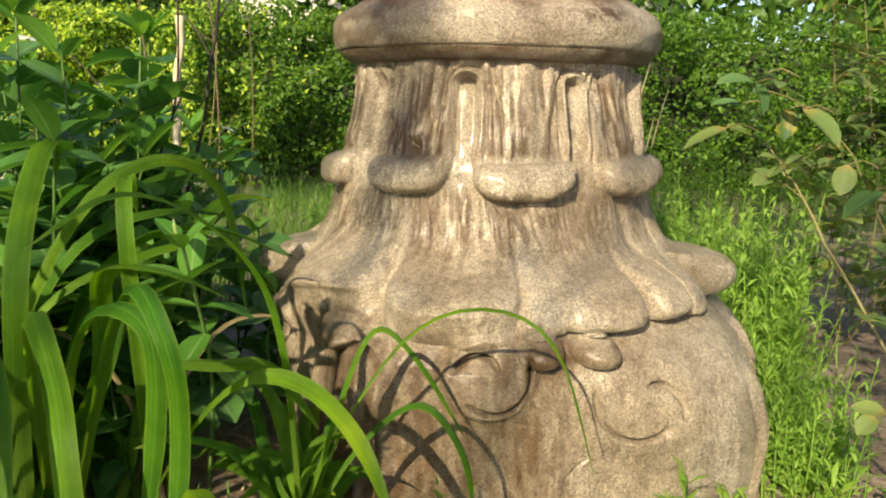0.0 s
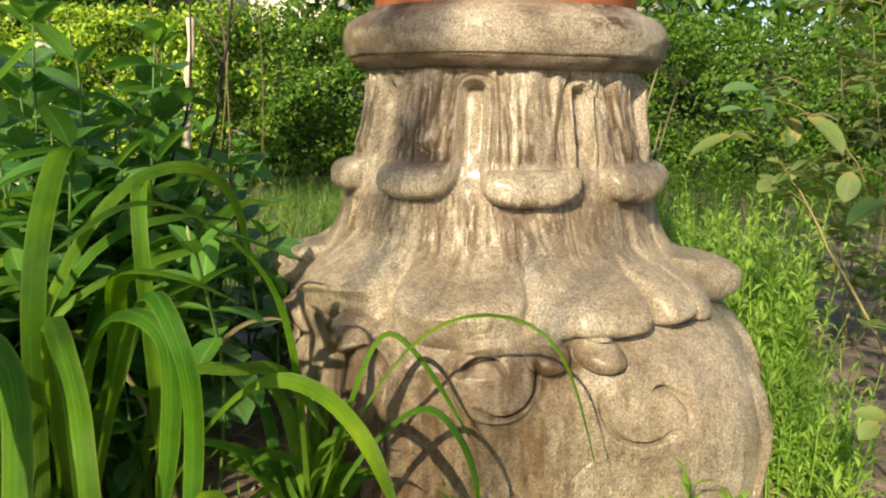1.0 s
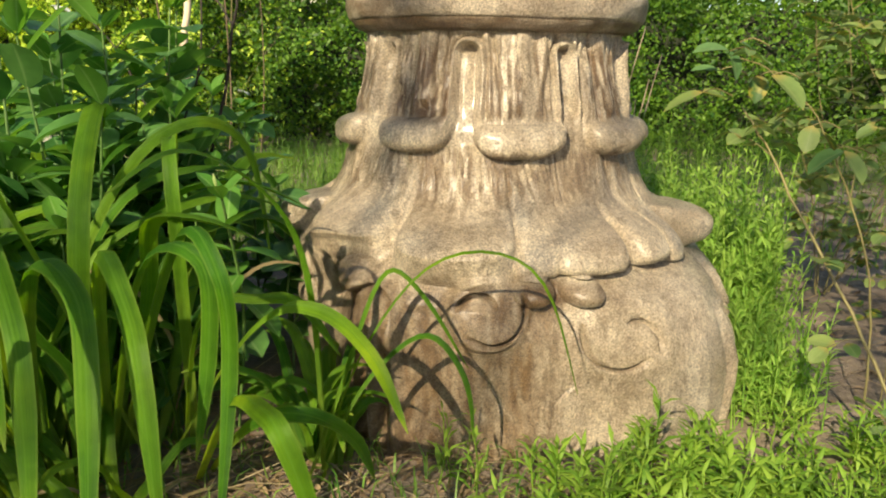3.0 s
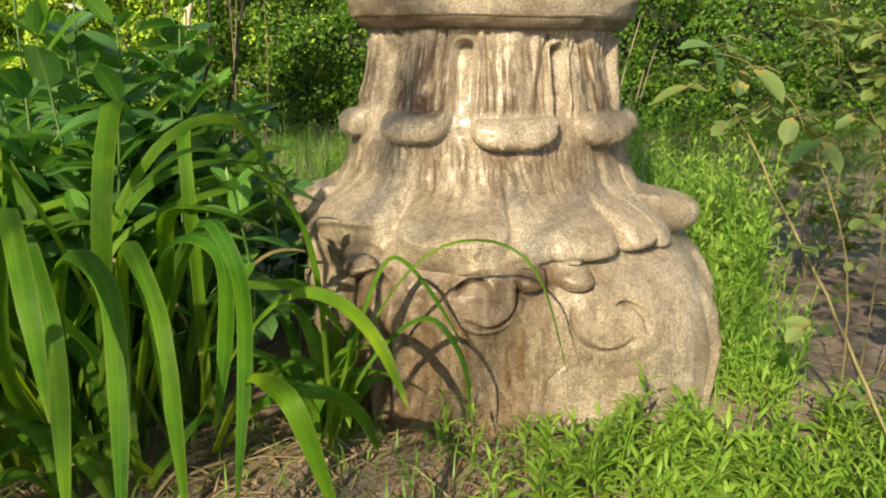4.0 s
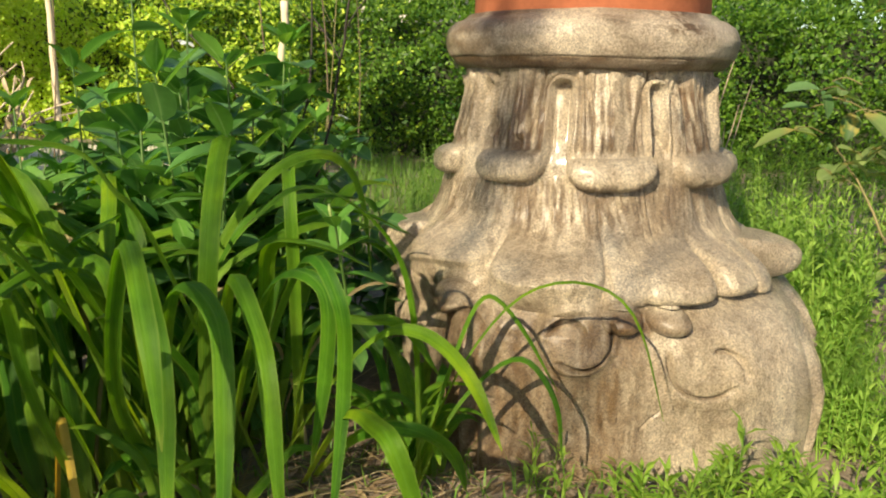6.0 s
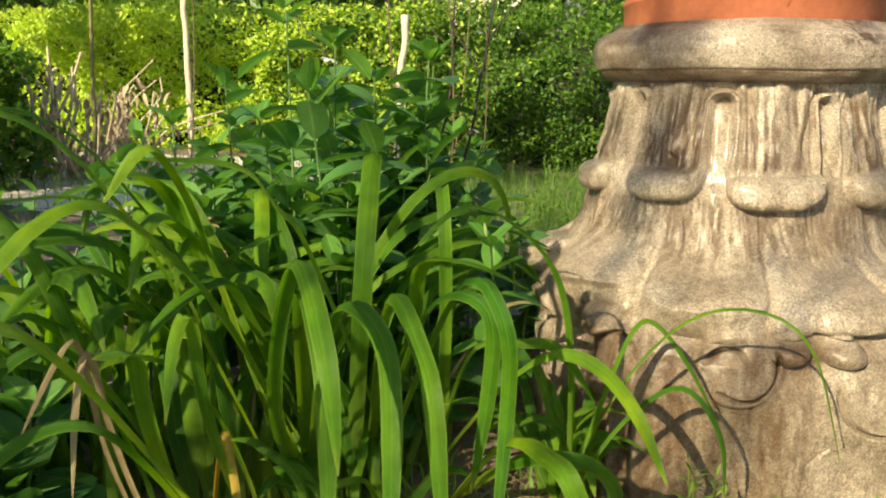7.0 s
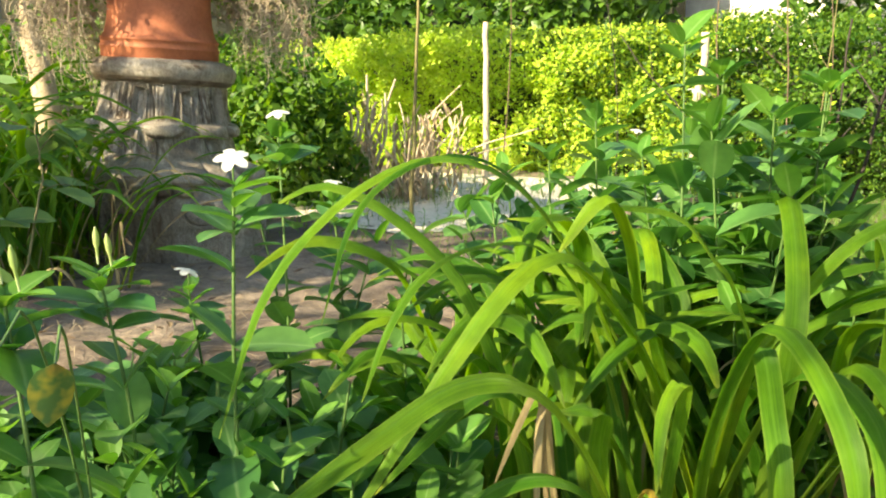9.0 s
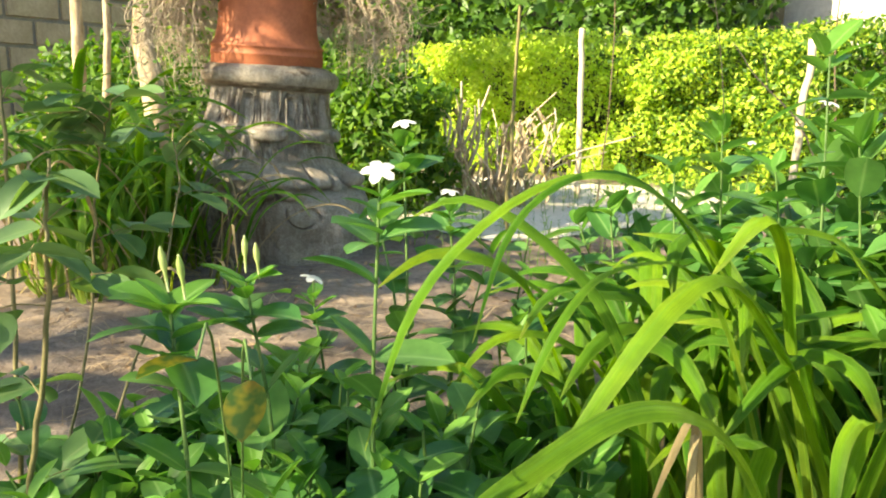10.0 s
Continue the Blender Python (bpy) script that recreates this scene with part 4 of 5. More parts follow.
for x, y, h, fl, bd, sh in ((-1.140, 0.720, 0.531, 1, 0, 1), (-0.902, 0.390, 0.501, 1, 0, 0), (-1.209, 0.592, 0.301, 1, 0, 0), (-0.938, 0.162, 0.430, 0, 1, 0), (-1.013, 0.306, 0.410, 0, 1, 0), (-1.16, 0.24, 0.22, 0, 0, 2), (-1.04, 0.22, 0.20, 0, 0, 2), (-0.92, 0.26, 0.22, 0, 0, 2),
) + (
                            (-0.96, 0.34, 0.22, 0, 0, 2), (-0.84, 0.36, 0.22, 0, 0, 2), (-0.80, 0.46, 0.22, 0, 0, 2), (-0.88, 0.52, 0.26, 0, 0, 2), (-0.98, 0.64, 0.24, 0, 0, 2), (-0.90, 0.72, 0.30, 0, 0, 2), (-1.08, 0.46, 0.20, 0, 0, 2),
                            (-1.26, 0.40, 0.18, 0, 0, 2), (-1.22, 0.54, 0.20, 0, 0, 1), (-0.98, 0.86, 0.32, 0, 0, 2), (-1.08, 1.02, 0.36, 0, 0, 2), (-1.20, 0.92, 0.40, 1, 0, 2), (-1.00, 0.14, 0.20, 0, 0, 2), (-1.14, 0.12, 0.20, 0, 0, 2)):
    periwinkle((x, y), h, (0, 0) if fl or bd else tuple(rng.uniform(-0.08, 0.08, 2)), fl, bd, 0.95, 0.12, sh, "low periwinkle with an open white flower" if fl else ("low periwinkle with pale pointed buds" if bd else "low periwinkle with broad dark green leaves"))

for _ in range(62):
    x, y = rng.uniform(-1.36, -0.76), rng.uniform(0.06, 0.74)
    periwinkle((x, y), rng.uniform(0.10, 0.20), tuple(rng.uniform(-0.3, 0.3, 2)), 0, 0, 1.1, 0.1, 1, "low periwinkle with broad dark green leaves")
for _ in range(16):
    x, y = rng.uniform(-1.0, -0.42), rng.uniform(0.98, 1.5)
    periwinkle((x, y), rng.uniform(0.40, 0.62), tuple(rng.uniform(-0.12, 0.12, 2)), 0, 0, 1.05, 0.3, 2, "tall periwinkle with broad dark green leaves")
for _ in range(20):
    x, y = rng.uniform(-1.30, -0.82), rng.uniform(0.10, 0.60)
    periwinkle((x, y), rng.uniform(0.16, 0.27), tuple(rng.uniform(-0.15, 0.15, 2)), 0, 0, 1.0, 0.15, 2, "low periwinkle with broad dark green leaves")
for x, y, h in ((-0.40, 1.02, 0.30), (-0.38, 0.98, 0.22), (-0.46, 1.06, 0.40), (-0.33, 1.14, 0.32), (-0.56, 1.22, 0.52), (-0.70, 1.18, 0.56), (-0.84, 1.08, 0.50)):
    periwinkle((x, y), h, tuple(rng.uniform(-0.1, 0.1, 2)), 0, 0, 1.1, 0.1, 2, "tall periwinkle with broad dark green leaves")

def young_shoot(at, head):
    """A short upright shoot crowned by a rosette of pale young leaves."""
    base = np.array([at[0], at[1], gz(*at)])
    ob = thing("periwinkle", "young periwinkle shoot with pale green leaves", "plant", base, 0, "periwinkles")
    hi = np.array(head) - base
    line = curve_points([(0, 0, -0.01), hi * 0.55 + np.array([0.012, 0.02, 0]), hi], 10)
    part("stem", make_mesh("stem", *tube(line, [0.0028, 0.0018], 6)), STEM, ob)
    for k, (turn, up) in enumerate(((185, 34), (60, 52), (300, 50), (120, 30), (240, 34), (0, 60), (100, 12), (255, 8), (170, -14), (20, 10), (125, -8), (240, -16))):
        q = line[9 - (k > 2) - (k > 5) - (k > 7) - (k > 9)]
        part("leaf", YOUNG_MESH[k % 2] if k < 3 else SHOOT_MESH[k % 2], None, ob, "", leaf_pose(q, turn, up, 6 * (-1) ** k, 0.72 + 0.035 * k))
    part("bud", BUD, None, ob, "pale green pointed bud", leaf_pose(hi + np.array([-0.004, 0, 0.002]), 0, 4, -8, 0.6))
    return ob


SHOOT_MESH = [make_mesh("leaf", *oval_leaf(0.066, 0.034, b, 0.3, 2.4)) for b in (0.12, 0.28)]
for me in SHOOT_MESH:
    me.materials.append(BROAD_YOUNG)
young_shoot((-0.30, 0.99), (-0.253, 0.783, 0.385))

# ---- weeds and grass ----
def sprig(height, leaves, size, wide=(0.13, 0.20)):
    """An upright weed: thin stem with narrow leaves all round, as triangles."""
    top = np.array([rng.normal(0, 0.12) * height, rng.normal(0, 0.12) * height, height])
    line = curve_points([(0, 0, -0.01), top * 0.5 + rng.normal(0, 0.006, 3), top], 5)
    v, f, uv = tube(line, [0.0016, 0.0007], 3)
    tri = np.concatenate([f[:, [0, 1, 2]], f[:, [0, 2, 3]]])
    chunks = [(v, tri, uv)]
    a = rng.uniform(0, 360)
    for j in range(leaves):
        s = 0.15 + 0.85 * (j + 0.5) / leaves
        q = line[0] + (line[-1] - line[0]) * s
        a += 137.5
        L = size * rng.uniform(0.7, 1.2) * (1.0 - 0.45 * s * s)
        w = L * rng.uniform(*wide)
        up = radians(rng.uniform(15, 55) + 20 * s)
        d = np.array([math.cos(radians(a)), math.sin(radians(a)), 0])
        o = np.array([-d[1], d[0], 0])
        u = d * math.cos(up) + np.array([0, 0, math.sin(up)])
        u2 = d * math.cos(up - 0.7) + np.array([0, 0, math.sin(up - 0.7)])
        m = q + u * L * 0.5
        e = m + u2 * L * 0.5
        nn = np.cross(u, o) * w * 0.25
        vv = np.array([q, m + o * w * 0.5 - nn, m, m - o * w * 0.5 - nn, e])
        chunks.append((vv, np.array([[0, 1, 2], [0, 2, 3], [1, 4, 2], [2, 4, 3]]), np.array([[0.5, 0], [1, 0.5], [0.5, 0.5], [0, 0.5], [0.5, 1]])))
    return joined(chunks)


def scatter(kinds, places, turns, scales, tilt=0.0):
    """Copies of the kinds at the places, as one mesh's arrays."""
    chunks = []
    for i, (x, y, zz) in enumerate(places):
        v, f, uv = kinds[i % len(kinds)]
        c, s = math.cos(turns[i]), math.sin(turns[i])
        r = np.array([[c, s, 0], [-s, c, 0], [0, 0, 1]])
        chunks.append((v @ r * scales[i] + np.array([x, y, zz]), f, uv))
    return joined(chunks)


def weed_patch(name, label, count, where, height, leaves, size, material_, wide=(0.13, 0.20)):
    kinds = [sprig(rng.uniform(*height), leaves + int(rng.integers(-3, 4)), size, wide) for _ in range(14)]
    pts = []
    while len(pts) < count:
        x, y = where()
        if (x - P1[0]) ** 2 + (y - P1[1]) ** 2 > 0.36 ** 2:
            pts.append((x, y, gz(x, y)))
    return solid(name, make_mesh(name, *scatter(kinds, pts, rng.uniform(0, 6.28, count), rng.uniform(0.7, 1.25, count))), material_, label, "weeds", "stuff")


def near_front():
    x = 0.06 + 0.76 * rng.uniform(0, 1) ** 0.75
    return x, rng.uniform(0.50, 0.88) + 0.12 * max(0, x - 0.3) + rng.normal(0, 0.03)


weed_patch("low_weeds", "low bright green weeds growing before the stone pedestal", 330, near_front, (0.04, 0.11), 16, 0.046, WEED_LEAF, (0.15, 0.23))
def side_bed():
    y = rng.uniform(1.25, 2.3)
    return min(rng.normal(0.60, 0.10), 0.57 + 0.22 * float(smooth(1.25, 1.9, y))) + rng.normal(0, 0.02), y


weed_patch("side_weeds", "tall bright green narrow-leaved weeds beside the pedestal", 390, side_bed, (0.14, 0.36), 23, 0.040, SIDE_WEED, (0.19, 0.28))
weed_patch("edge_weeds", "short bright green weeds along the pedestal's foot", 170, lambda: (rng.uniform(0.44, 0.58), rng.uniform(1.0, 1.4)), (0.08, 0.2), 18, 0.036, SIDE_WEED)
weed_patch("lone_weeds", "a few taller weeds against the pedestal's foot", 6, lambda: (rng.uniform(-0.03, 0.13), rng.uniform(0.78, 0.88)), (0.07, 0.13), 10, 0.040, WEED_LEAF)
weed_patch("back_weeds", "green weeds behind the pedestal", 800, lambda: (rng.uniform(-0.5, 0.85) if rng.uniform() < 0.9 else rng.uniform(0.85, 2.2), rng.uniform(2.0, 3.6)), (0.12, 0.30), 20, 0.034, GRASS_LEAF)
# the dark hedge leaf colour stands in for shade on these weeds
weed_patch("hedge_foot_weeds", "low weeds coloured dark for shade along the hedge's foot", 700, lambda: (rng.uniform(0.4, 3.4), rng.uniform(3.4, 4.9)), (0.10, 0.32), 20, 0.044, HEDGE_LEAF)
weed_patch("far_weeds", "sparse weeds on the sunny ground", 260, lambda: (rng.uniform(-2.6, -0.6), rng.uniform(1.9, 4.4)), (0.06, 0.20), 14, 0.036, GRASS_LEAF)


def tufts(name, label, count, where, lengths, material_, flat=0.0):
    chunks = []
    for _ in range(count):
        x, y = where()
        L, a = rng.uniform(*lengths), rng.uniform(0, 2 * math.pi)
        d = np.array([math.cos(a), math.sin(a), 0])
        o = np.array([-d[1], d[0], 0]) * rng.uniform(0.0010, 0.0022) * (0.9 if flat else 1.0)
        b = np.array([x, y, gz(x, y) - 0.003 + (0.006 if flat else 0)])
        up = 0.15 if flat else rng.uniform(0.6, 1.0)
        m = b + d * L * 0.5 * (1 - up * 0.8) + np.array([0, 0, L * 0.55 * up])
        e = m + d * L * (0.45 if not flat else 0.5) + np.array([0, 0, L * 0.2 * up if not flat else -L * 0.07])
        chunks.append((np.array([b - o, b + o, m + o * 0.8, m - o * 0.8, e]), np.array([[0, 1, 2], [0, 2, 3], [3, 2, 4]]), np.array([[0, 0], [1, 0], [1, 0.5], [0, 0.5], [0.5, 1]])))
    return solid(name, make_mesh(name, *joined(chunks)), material_, label, "grass", "stuff")


tufts("grass", "thin green grass on the soil", 12000, lambda: (rng.uniform(-1.0, 0.85) if rng.uniform() < 0.88 else rng.uniform(0.85, 2.6), rng.uniform(1.9, 5.0)), (0.06, 0.18), GRASS_LEAF)
tufts("dry_straw", "dry straw and dead blades lying on soil", 700, lambda: (rng.uniform(-1.6, 0.3), rng.uniform(0.3, 1.6)), (0.06, 0.2), STRAW, 1.0)

tufts("low_grass", "short thin grass among the lilies' feet", 700, lambda: (rng.uniform(-0.70, 0.12), rng.uniform(0.56, 0.98)), (0.03, 0.09), GRASS_LEAF)
tufts("dead_blades", "brown dead blades at the lilies' feet", 620, lambda: (rng.uniform(-0.80, 0.10), rng.uniform(0.55, 1.0)), (0.05, 0.16), LITTER, 1.0)
tufts("dead_stalks", "thin brown dead stalks lying on bare soil", 240, lambda: (rng.uniform(0.5, 1.6), rng.uniform(0.8, 2.4)), (0.05, 0.22), LITTER, 1.0)
tufts("soil_straw", "brown dead blades lying on trodden soil", 380, lambda: (rng.uniform(-2.6, -1.3), rng.uniform(0.4, 1.5)), (0.04, 0.14), LITTER, 1.0)


def litter():
    chunks = []
    for i in range(1700):
        x, y = (rng.uniform(-3.0, 1.6), rng.uniform(0.3, 3.4)) if i < 1100 else (rng.uniform(-0.8, 0.15), rng.uniform(0.5, 1.0))
        k = 1.0 if i < 1100 else 0.55
        v, f, uv = oval_leaf(k * rng.uniform(0.015, 0.04), k * rng.uniform(0.006, 0.015), rng.uniform(-0.4, 0.4), rng.uniform(0.1, 0.5), 1.6, 4)
        e = Euler((rng.uniform(-0.3, 0.3), rng.uniform(-0.3, 0.3), rng.uniform(0, 6.28))).to_matrix()
        chunks.append((v @ np.array(e).T + np.array([x, y, gz(x, y) + 0.006]), f, uv))
    return solid("leaf_litter", make_mesh("leaf_litter", *joined(chunks)), LITTER, "scattered brown dead leaves on soil", "leaf litter", "stuff")


litter()

# ---- rose bush ----
ROSE_DULL = leaf_material("dull_rose_leaf", (0.075, 0.17, 0.06), (0.14, 0.25, 0.09), (1.8, 1.7, 0.8), 0.55, 0, None, 0.3, midrib=(0.2, 0.28, 0.12))
ROSE_MESH = [make_mesh("leaf", *oval_leaf(0.042, 0.029, b, c, 2.2)) for b, c in ((0.15, 0.2), (0.3, 0.3), (0.05, 0.4))]
for me in ROSE_MESH:
    me.materials.append(ROSE_LEAF)


def rose(at, canes, label, leafy=0.5, yellow=0.08, size=1.0, leaf=None, bare=()):
    base = np.array([at[0], at[1], gz(*at)])
    ob = thing("rose_bush", label, "rose bush", base)
    for ci, (ctrl, thick) in enumerate(canes):
        line = curve_points(np.array(ctrl) - base, 26)
        line[1:-1] += rng.normal(0, 0.0013, (24, 3))
        cane = part("cane", make_mesh("cane", *tube(line, [thick, thick * 0.45], 7)), CANE, ob)
        for j in range(4, 26):
            if rng.uniform() > (0.15 if ci in bare else 1.0) * leafy * (0.4 + 0.6 * j / 25):
                continue
            a = rng.uniform(0, 2 * math.pi)
            reach = rng.uniform(0.03, 0.08)
            q = line[j]
            e = q + np.array([math.cos(a) * reach, math.sin(a) * reach, rng.uniform(-0.01, 0.035)])
            part("leaf_stalk", make_mesh("leaf_stalk", *tube(curve_points([q, (q + e) / 2 + np.array([0, 0, 0.006]), e], 5), [0.0009, 0.0006], 4)), CANE, cane)
            turn = math.degrees(math.atan2(-(e - q)[0], (e - q)[1]))
            m = YELLOW_LEAF if rng.uniform() < yellow else leaf
            for s, off in ((1.0, 0), (0.75, 65), (0.75, -65), (0.45, 70), (0.45, -70)):
                if rng.uniform() < 0.15:
                    continue
                part("leaf", ROSE_MESH[int(rng.integers(3))], m, cane, "", leaf_pose(q + (e - q) * s, turn + off + rng.uniform(-15, 15), rng.uniform(-35, 25), rng.uniform(-30, 30), size * rng.uniform(0.6, 1.0)))
    return ob


def leaf_along(ob, base, tip, mat_, face=(0.05, -0.32, 0.94), me=None):
    """One leaf from its stalk's end to its tip, with its upper side towards face."""
    b, t = Vector(base), Vector(tip)
    y = (t - b).normalized()
    z = (Vector(face) - y * Vector(face).dot(y)).normalized()
    x = y.cross(z)
    m = Matrix((x, y, z)).transposed().to_4x4()
    part("leaf", me or ROSE_MESH[int(rng.integers(3))], mat_, ob, "", Matrix.Translation(b - ob.matrix_basis.translation) @ m @ Matrix.Scale((t - b).length / 0.042, 4))


bush = rose((0.66, 1.05), [
    ([(0.62, 0.76, 0.0), (0.585, 0.83, 0.10), (0.534, 0.95, 0.26), (0.478, 1.09, 0.425), (0.452, 1.13, 0.481)], 0.0030),
    ([(0.66, 1.05, 0.0), (0.64, 1.06, 0.24), (0.56, 1.07, 0.44), (0.47, 1.06, 0.53), (0.395, 1.045, 0.558)], 0.0018),
    ([(0.72, 1.12, 0.0), (0.74, 1.14, 0.22), (0.70, 1.12, 0.42), (0.62, 1.13, 0.58), (0.56, 1.10, 0.70)], 0.0014),
    ([(0.76, 1.14, 0.0), (0.82, 1.14, 0.20), (0.78, 1.14, 0.44), (0.69, 1.10, 0.56), (0.60, 1.10, 0.58)], 0.0014),
    ([(0.78, 1.16, 0.0), (0.86, 1.16, 0.22), (0.82, 1.20, 0.46), (0.74, 1.18, 0.62), (0.70, 1.14, 0.80)], 0.0014),
], "spindly rose bush with thorny canes and yellowing leaves", 1.6, 0.22, 0.90, None, (0, 1))
for base, tip, mat_ in (((0.361, 1.04, 0.505), (0.310, 1.06, 0.484), None), ((0.361, 1.04, 0.505), (0.398, 1.05, 0.498), None), ((0.393, 1.04, 0.562), (0.345, 1.03, 0.573), ROSE_DULL), ((0.393, 1.04, 0.562), (0.412, 1.03, 0.528), ROSE_DULL),
                        ((0.400, 1.10, 0.535), (0.362, 1.11, 0.536), ROSE_DULL), ((0.41, 1.05, 0.575), (0.455, 1.06, 0.552), ROSE_DULL), ((0.455, 1.08, 0.530), (0.445, 1.06, 0.496), YELLOW_LEAF), ((0.460, 1.05, 0.530), (0.500, 1.01, 0.500), None),
                        ((0.575, 1.05, 0.425), (0.525, 1.06, 0.402), ROSE_DULL), ((0.575, 1.05, 0.425), (0.60, 1.03, 0.38), None), ((0.565, 1.06, 0.425), (0.545, 1.05, 0.452), YELLOW_LEAF), ((0.530, 1.06, 0.46), (0.515, 1.04, 0.425), None)):
    leaf_along(bush, base, tip, mat_)
    hub = np.array(base) - np.array(bush.matrix_basis.translation)
    part("leaf_stalk", make_mesh("leaf_stalk", *tube(curve_points([hub, hub + np.array([0.02, 0.004, 0.006]), hub + np.array([0.045, 0.008, -0.004])], 5), [0.0008, 0.0011], 4)), CANE, bush)
rose((0.92, 1.80), [
    ([(0.92, 1.80, 0.0), (0.90, 1.78, 0.30), (0.84, 1.76, 0.55), (0.80, 1.74, 0.80)], 0.0019),
    ([(0.94, 1.80, 0.0), (0.98, 1.80, 0.30), (0.94, 1.82, 0.58), (0.93, 1.90, 0.90)], 0.0019),
    ([(0.96, 1.82, 0.0), (1.06, 1.80, 0.28), (1.08, 1.76, 0.52), (1.00, 1.70, 0.66)], 0.0018),
    ([(0.96, 1.82, 0.0), (1.12, 1.86, 0.30), (1.18, 1.90, 0.60), (1.14, 1.92, 0.85)], 0.0018),
    ([(0.92, 1.80, 0.0), (0.86, 1.74, 0.22), (0.80, 1.70, 0.36), (0.74, 1.68, 0.42)], 0.0016),
    ([(0.94, 1.80, 0.0), (1.02, 1.70, 0.20), (1.10, 1.62, 0.34), (1.14, 1.60, 0.42)], 0.0016),
], "leafy rose bush with soft rounded green leaves", 2.2, 0.08, 1.05, None)
rose((-1.30, 0.24), [
    ([(-1.20, 0.14, 0.0), (-1.19, 0.15, 0.20), (-1.165, 0.17, 0.38), (-1.17, 0.18, 0.48), (-1.19, 0.20, 0.56)], 0.004),
    ([(-1.42, 0.24, 0.0), (-1.42, 0.26, 0.4), (-1.44, 0.28, 0.9)], 0.004),
    ([(-1.20, 0.14, 0.0), (-1.25, 0.30, 0.25), (-1.32, 0.44, 0.46), (-1.40, 0.50, 0.58)], 0.0025),
    ([(-1.30, 0.20, 0.0), (-1.36, 0.32, 0.30), (-1.34, 0.34, 0.52), (-1.28, 0.33, 0.62)], 0.0025),
], "young rose bush with broad dull green leaves", 0.42, 0.04, 1.5, ROSE_DULL)
shoot = thing("rose_shoot", "thin rose shoot with two yellow-blotched leaves", "rose shoot", (-0.98, 0.26, gz(-0.98, 0.26)))
BLOTCHED = make_mesh("leaf", *oval_leaf(0.050, 0.034, 0.25, 0.25, 2.2))
BLOTCHED.materials.append(YELLOW_LEAF)
for q, turn, pitch, roll in (((-0.708, 0.056, 0.462), 60, -72, 10), ((-0.742, 0.045, 0.470), 118, -6, 28)):
    q = np.array(q) - np.array([-0.98, 0.26, gz(-0.98, 0.26)])
    part("leaf", BLOTCHED, None, shoot, "green leaf blotched yellow and brown", leaf_pose(q, turn, pitch, roll, 0.74))
    part("stem", make_mesh("stem", *tube(curve_points([(0, 0, -0.01), (q[0] * 0.25, q[1] * 0.25, q[2] * 0.5), (q[0] * 0.7, q[1] * 0.7, q[2] * 0.97), q], 10), [0.0016, 0.0009], 5)), STEM, shoot)

# ---- stakes, posts and twigs ----
def rod(name, label, category, line, radii, material_, sides=8, group=""):
    base = np.array(line[0])
    v, f, uv = tube(curve_points(line, 14) + np.random.default_rng(int(abs(base[0]) * 1000)).normal(0, radii[0] * 0.12, (14, 3)), radii, sides)
    n = len(v)
    me = make_mesh(name, v, [list(q) for q in f] + [list(range(n - sides, n)), list(range(sides))[::-1]], uv)
    return solid(name, me, material_, label, category, "", group)


def sapling(foot, head, height, r, material_):
    ob = thing("sapling", "thin bare upright sapling with a few twigs", "sapling", (foot[0], foot[1], gz(*foot) - 0.01), 0, "bare saplings")
    lean = np.array([head[0] - foot[0], head[1] - foot[1], 0])
    line = curve_points([(0, 0, 0), lean * 0.4 + np.array([0.02, 0, height * 0.5]), lean + np.array([0, 0, height])], 14) + rng.normal(0, r * 0.3, (14, 3)) + np.stack([0.025 * np.sin(np.linspace(0, rng.uniform(3, 7), 14)), np.zeros(14), np.zeros(14)], 1)
    part("stem", make_mesh("stem", *tube(line, [r, r * 0.65], 6)), material_, ob)
    for _ in range(4):
        q = line[int(rng.integers(4, 13))]
        a, L = rng.uniform(0, 6.28), rng.uniform(0.08, 0.22)
        e = q + np.array([math.cos(a) * L * 0.6, math.sin(a) * L * 0.6, L * rng.uniform(0.5, 1.0)])
        part("twig", make_mesh("twig", *tube(curve_points([q, (q + e) / 2 + np.array([0, 0, -0.01]), e], 6), [r * 0.4, r * 0.2], 5)), material_, ob)
    return ob


rod("garden_stake", "pale split wooden stake standing in soil", "stake", [(-1.49, 4.5, 0), (-1.468, 4.5, 0.30), (-1.452, 4.5, 0.45), (-1.452, 4.5, 0.62), (-1.425, 4.5, 0.80), (-1.418, 4.5, 0.968)], [0.020, 0.021, 0.023, 0.019, 0.023], PALE_WOOD)
rod("garden_post", "sunlit pale wooden post before the hedge", "post", [(-2.45, 3.85, 0.05), (-2.45, 3.85, 0.6), (-2.455, 3.85, 1.02)], [0.018, 0.016, 0.015], PALE_WOOD)
for i, (x, y, x2, y2, h, r) in enumerate(((-0.93, 2.5, -0.88, 2.5, 1.3, 0.0062), (-0.735, 2.5, -0.69, 2.5, 1.3, 0.0055), (-0.62, 1.9, -0.50, 1.9, 1.1, 0.003), (-1.30, 2.7, -1.42, 2.7, 1.3, 0.004), (-1.75, 2.6, -1.70, 2.6, 1.3, 0.005),
                                         (-0.61, 2.4, -0.57, 2.4, 1.2, 0.0035))):
    sapling((x, y), (x2, y2), h, 0.55 * r, (STEM_BROWN, STEM_BROWN, CANE, TWIG)[i % 4])


